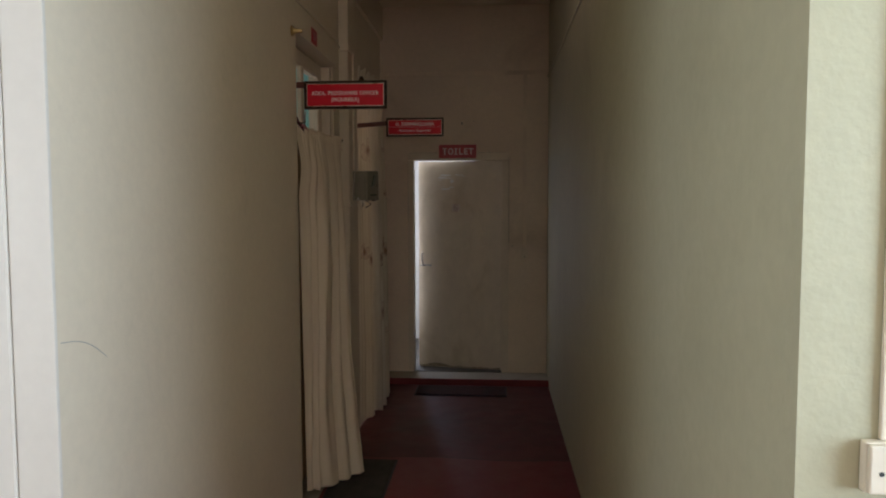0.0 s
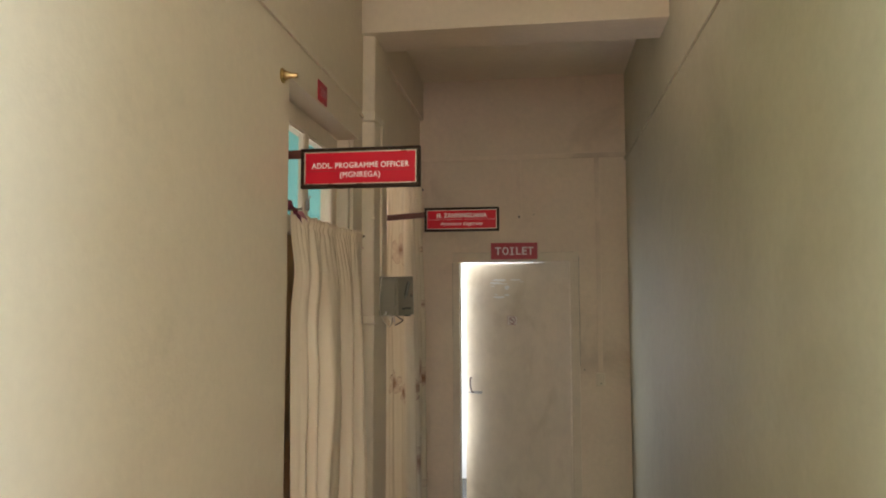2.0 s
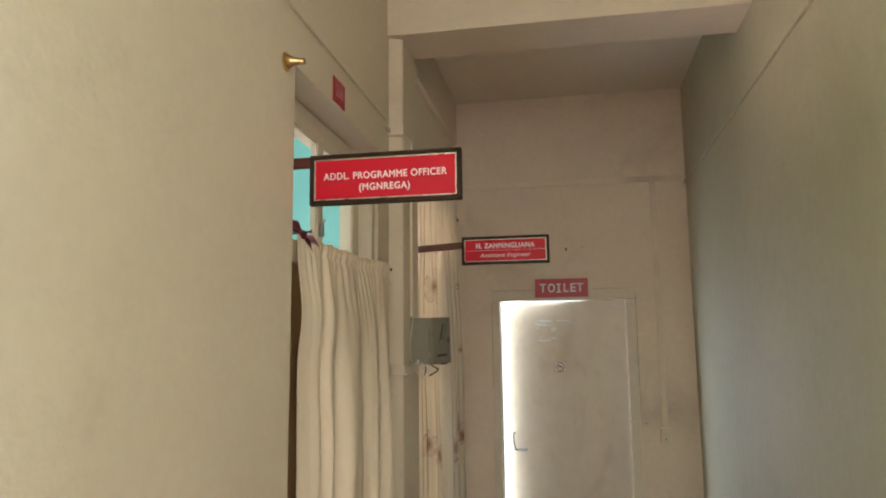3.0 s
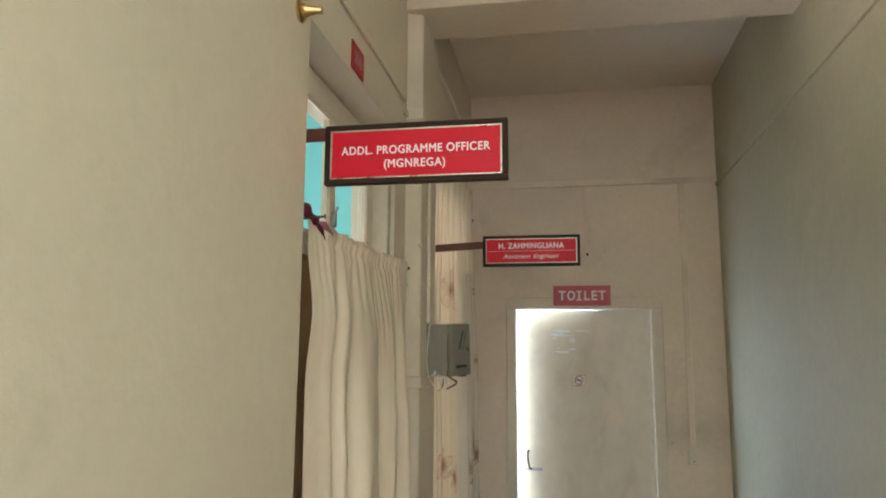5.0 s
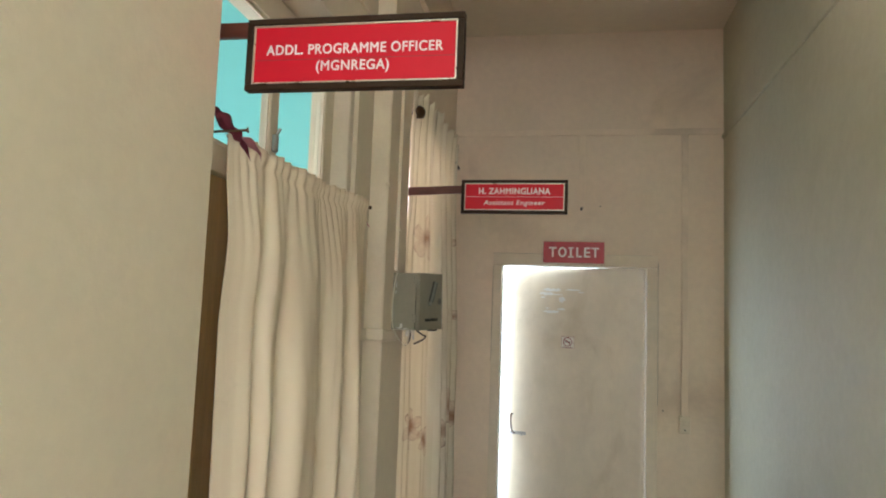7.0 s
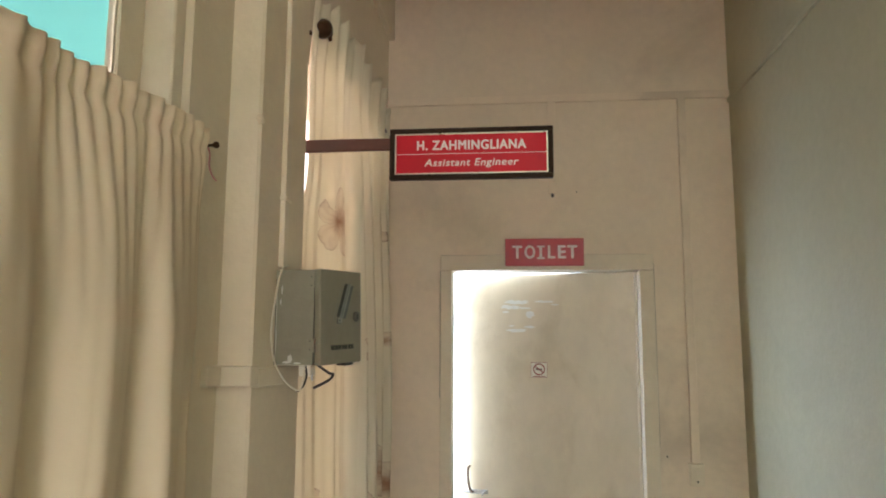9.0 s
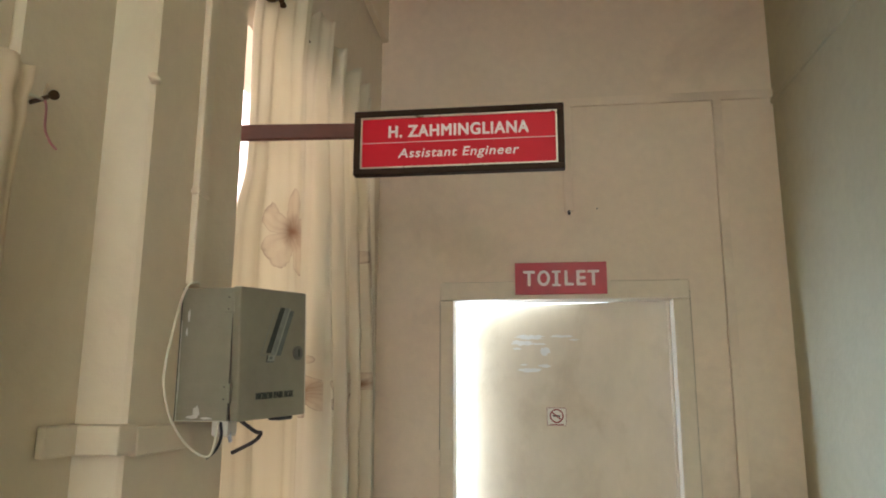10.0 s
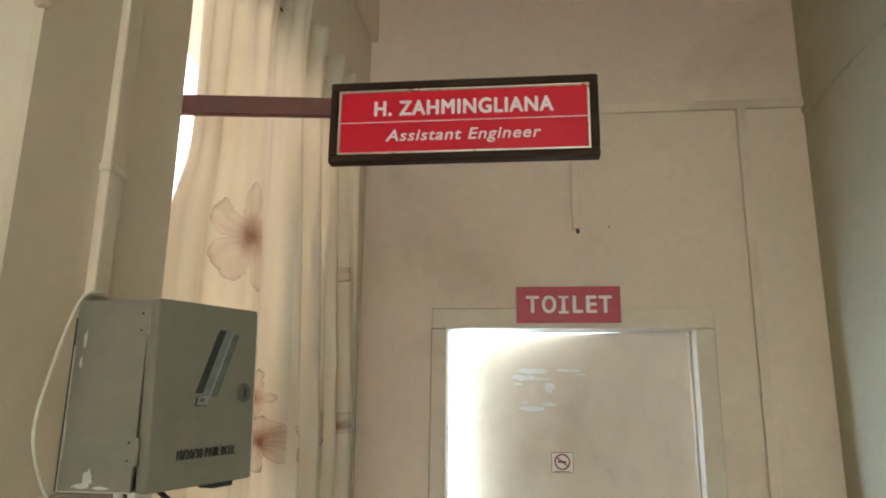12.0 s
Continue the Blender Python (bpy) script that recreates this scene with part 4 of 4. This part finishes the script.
knot = thing("ribbon_knot", (-0.86, 4.36, 2.02), "crumpled maroon ribbon knotted to the curtain corner", "ribbon")
kb = bmesh.new()
spine = smooth_path([(-0.874, 4.3, 2.058), (-0.868, 4.325, 2.058), (-0.86, 4.355, 2.042), (-0.854, 4.382, 2.026), (-0.85, 4.4, 2.012)], 8)
rings = []
for i, p in enumerate(spine):
    w = i / (len(spine) - 1)
    fat = 0.003 + 0.0085 * math.sin(math.pi * min(1.0, 0.12 + w * 0.9)) ** 0.7 + 0.003 * math.sin(w * 19)
    rings.append([kb.verts.new(p + Vector((0.75 * math.cos(g), 0.6 * math.sin(g), 0.8 * math.sin(g + 0.5))) * fat * (1 + 0.22 * math.sin(4 * g + w * 7) + 0.25 * noise.noise((g, w * 6, 2.5))))
                  for g in (k / 28 * 6.2832 for k in range(28))])
for r0, r1 in zip(rings, rings[1:]):
    for k in range(28):
        kb.faces.new([r0[k], r0[(k + 1) % 28], r1[(k + 1) % 28], r1[k]])
kb.faces.new(rings[0][::-1])
kb.faces.new(rings[-1])
part("knot", kb, MAROON, knot, smooth=True)
part("tie", tube(smooth_path([(-0.926, 4.325, 2.05), (-0.9, 4.312, 2.06), (-0.87, 4.312, 2.06)], 6), 0.004, 8), MAROON, knot, "twisted ribbon tie to the door frame")


def ribbon(pts, w):
    bm = bmesh.new()
    path = smooth_path(pts, 8)
    prev = None
    for i, p in enumerate(path):
        a = i * 0.25
        off = Vector((0.35 * math.sin(a), 0.25 * math.cos(a), 1)).normalized() * w
        cur = (bm.verts.new(p + off), bm.verts.new(p - off))
        if prev:
            bm.faces.new([prev[0], cur[0], cur[1], prev[1]])
        prev = cur
    bmesh.ops.solidify(bm, geom=bm.faces[:], thickness=0.002)
    return bm


for pts, w, mat in (([(-0.852, 4.39, 2.02), (-0.84, 4.41, 2.022), (-0.832, 4.43, 2.014), (-0.828, 4.445, 1.998)], 0.01, ROSE), ([(-0.852, 4.388, 2.022), (-0.84, 4.4, 2.005), (-0.836, 4.41, 1.988)], 0.007, MAROON)):
    part("ribbon_end", ribbon(pts, w), mat, knot)

# brass rod holder by the door head
hk = thing("rod_holder", (XW, 4.178, 2.462), "polished brass curtain rod holder on the wall", "curtain bracket")
part("base_plate", tube([(XW, 4.178, 2.462), (XW + 0.004, 4.178, 2.462), (XW + 0.006, 4.178, 2.462)], 0.026, 20, taper=[1, 1, 0.8]), BRASS, hk)
part("stem", tube([(XW + 0.005, 4.178, 2.462), (XW + 0.02, 4.18, 2.462), (XW + 0.04, 4.183, 2.462), (XW + 0.047, 4.184, 2.462), (XW + 0.052, 4.185, 2.462)], 0.012, 16, taper=[1.7, 1.05, 0.65, 0.75, 0.55]), BRASS, hk, smooth=True)

# ---- floral curtain on a rod ----
RX, RZ = -0.79, 2.495
fc = thing("floral_curtain", (-0.79, 6.2, 0.08), "cream curtain printed with brown blossoms, hung before a bright doorway", "curtain")


def curtain_two(u, v):
    w = (u - 5.69) / 1.045
    d = max(0.0, 1 - v / 2.5)
    pull = 0.045 / (1 + math.exp(-(v - 2.05) * 40)) * max(0.0, 1 - w * 5)
    phase = 2 * math.pi * (5.3 * w + 2.6 * w * w) + 0.4 + 0.5 * noise.noise((w * 2, v * 0.7, 6))
    amp = (0.024 + 0.026 * min(1, d * 3)) * (0.22 + 0.78 * min(1, max(0, (w - 0.22) * 6)))
    fold = math.sin(phase) + 0.34 * math.sin(2.3 * phase + v * 0.6) + 0.12 * math.sin(5.1 * phase + v)
    top = 0.007 * math.sin(w * 2 * math.pi * 17) * math.exp(-max(0, 2.48 - v) * 5)
    x = -0.815 + (0.045 + 0.03 * d) * min(1, w * 6) + amp * fold + top + 0.004 * noise.noise((w * 7, v * 3, 8))
    x += max(0.0, (v - 2.4) / 0.1) * 0.006 - 0.042 * w * w
    y = u + pull - 0.06 * d * w + 0.03 * math.cos(phase) * min(1, d * 4 + 0.3) * (1 - 0.45 * w) * min(1.0, max(0.15, (w - 0.18) * 6))
    return (x, y, v + (0.012 * math.sin(w * 107) + 0.01 * math.sin(w * 61)) * max(0.0, (v - 2.45) / 0.13))


ob = part("fabric", cloth(steps(5.69, 6.735, 220), steps(0.012, 2.575, 114), curtain_two), FLORAL, fc, "", True)
ob.modifiers.new("thickness", "SOLIDIFY").thickness = 0.0018
rod = thing("curtain_rod", (RX, 5.8, RZ), "dark metal curtain rod with a bronze ball finial", "curtain rod")
part("rod", tube([(RX, 5.79, RZ), (RX, 6.8, RZ)], 0.008, 12), BRONZE, rod, smooth=True)
part("finial", tube([(RX, y, RZ) for y in (5.805, 5.795, 5.787, 5.775, 5.76, 5.752, 5.744, 5.738)], 0.026, 18, taper=[0.5, 0.75, 0.5, 0.95, 1.0, 0.75, 0.45, 0.2]), BRONZE, rod, "round dark bronze finial", True)
for by in (5.83, 6.78):
    part("bracket", tube([(XB, by, RZ + 0.03), (XB + 0.03, by, RZ + 0.02), (RX, by, RZ)], 0.006, 8), BRONZE, rod)

# ---- lamp holder high on the long wall ----
lh = thing("lamp_holder", (XE, 4.02, 2.84), "dark bakelite lamp holder on a round wooden block", "lamp holder")
part("wall_block", tube([(XE, 4.02, 2.87), (XE - 0.018, 4.02, 2.87), (XE - 0.022, 4.02, 2.87)], 0.045, 24, taper=[1, 1, 0.9]), CASING, lh)
part("holder", tube([(XE - 0.02, 4.02, 2.87), (XE - 0.04, 4.02, 2.865), (XE - 0.06, 4.02, 2.85), (XE - 0.075, 4.02, 2.835)], 0.02, 16, taper=[0.8, 1.0, 1.0, 0.85]), BRONZE, lh, smooth=True)

# ---- small marks and leftovers ----
west = bpy.data.objects["wall_west"]
part("scratch", tube(smooth_path([(XW + 0.0002, 2.25, 1.295), (XW + 0.0002, 2.32, 1.285), (XW + 0.0002, 2.38, 1.262), (XW + 0.0002, 2.44, 1.222)], 6), 0.0009, 5), PENCIL, west, "thin curved pencil-grey scratch")
col = bpy.data.objects["column"]
lump = bmesh.new()
bmesh.ops.create_icosphere(lump, subdivisions=3, radius=0.009)
for v in lump.verts:
    v.co = v.co * (1 + 0.4 * noise.noise(v.co * 120)) + Vector((-0.803, 5.384, 2.125))
part("plaster_lump", lump, CREAM, col, "small plaster lump", True)
part("casing_clip", box(-0.8, -0.785, 5.508, 5.547, 1.985, 1.995, 0.002), CASING, col, "plastic casing clip")
part("casing_clip", box(-0.8, -0.785, 5.508, 5.548, 2.618, 2.656, 0.002), CASING, col, "plastic casing clip")
north = bpy.data.objects["wall_north"]
for hx, hz, hr in ((0.33, 1.222, 0.004), (-0.02, 2.35, 0.003), (0.36, 1.9, 0.0025), (0.55, 2.2, 0.002)):
    part("nail_hole", tube([(hx, YN - 0.0006, hz), (hx, YN + 0.002, hz)], hr, 8), INK, north, "dark nail hole")
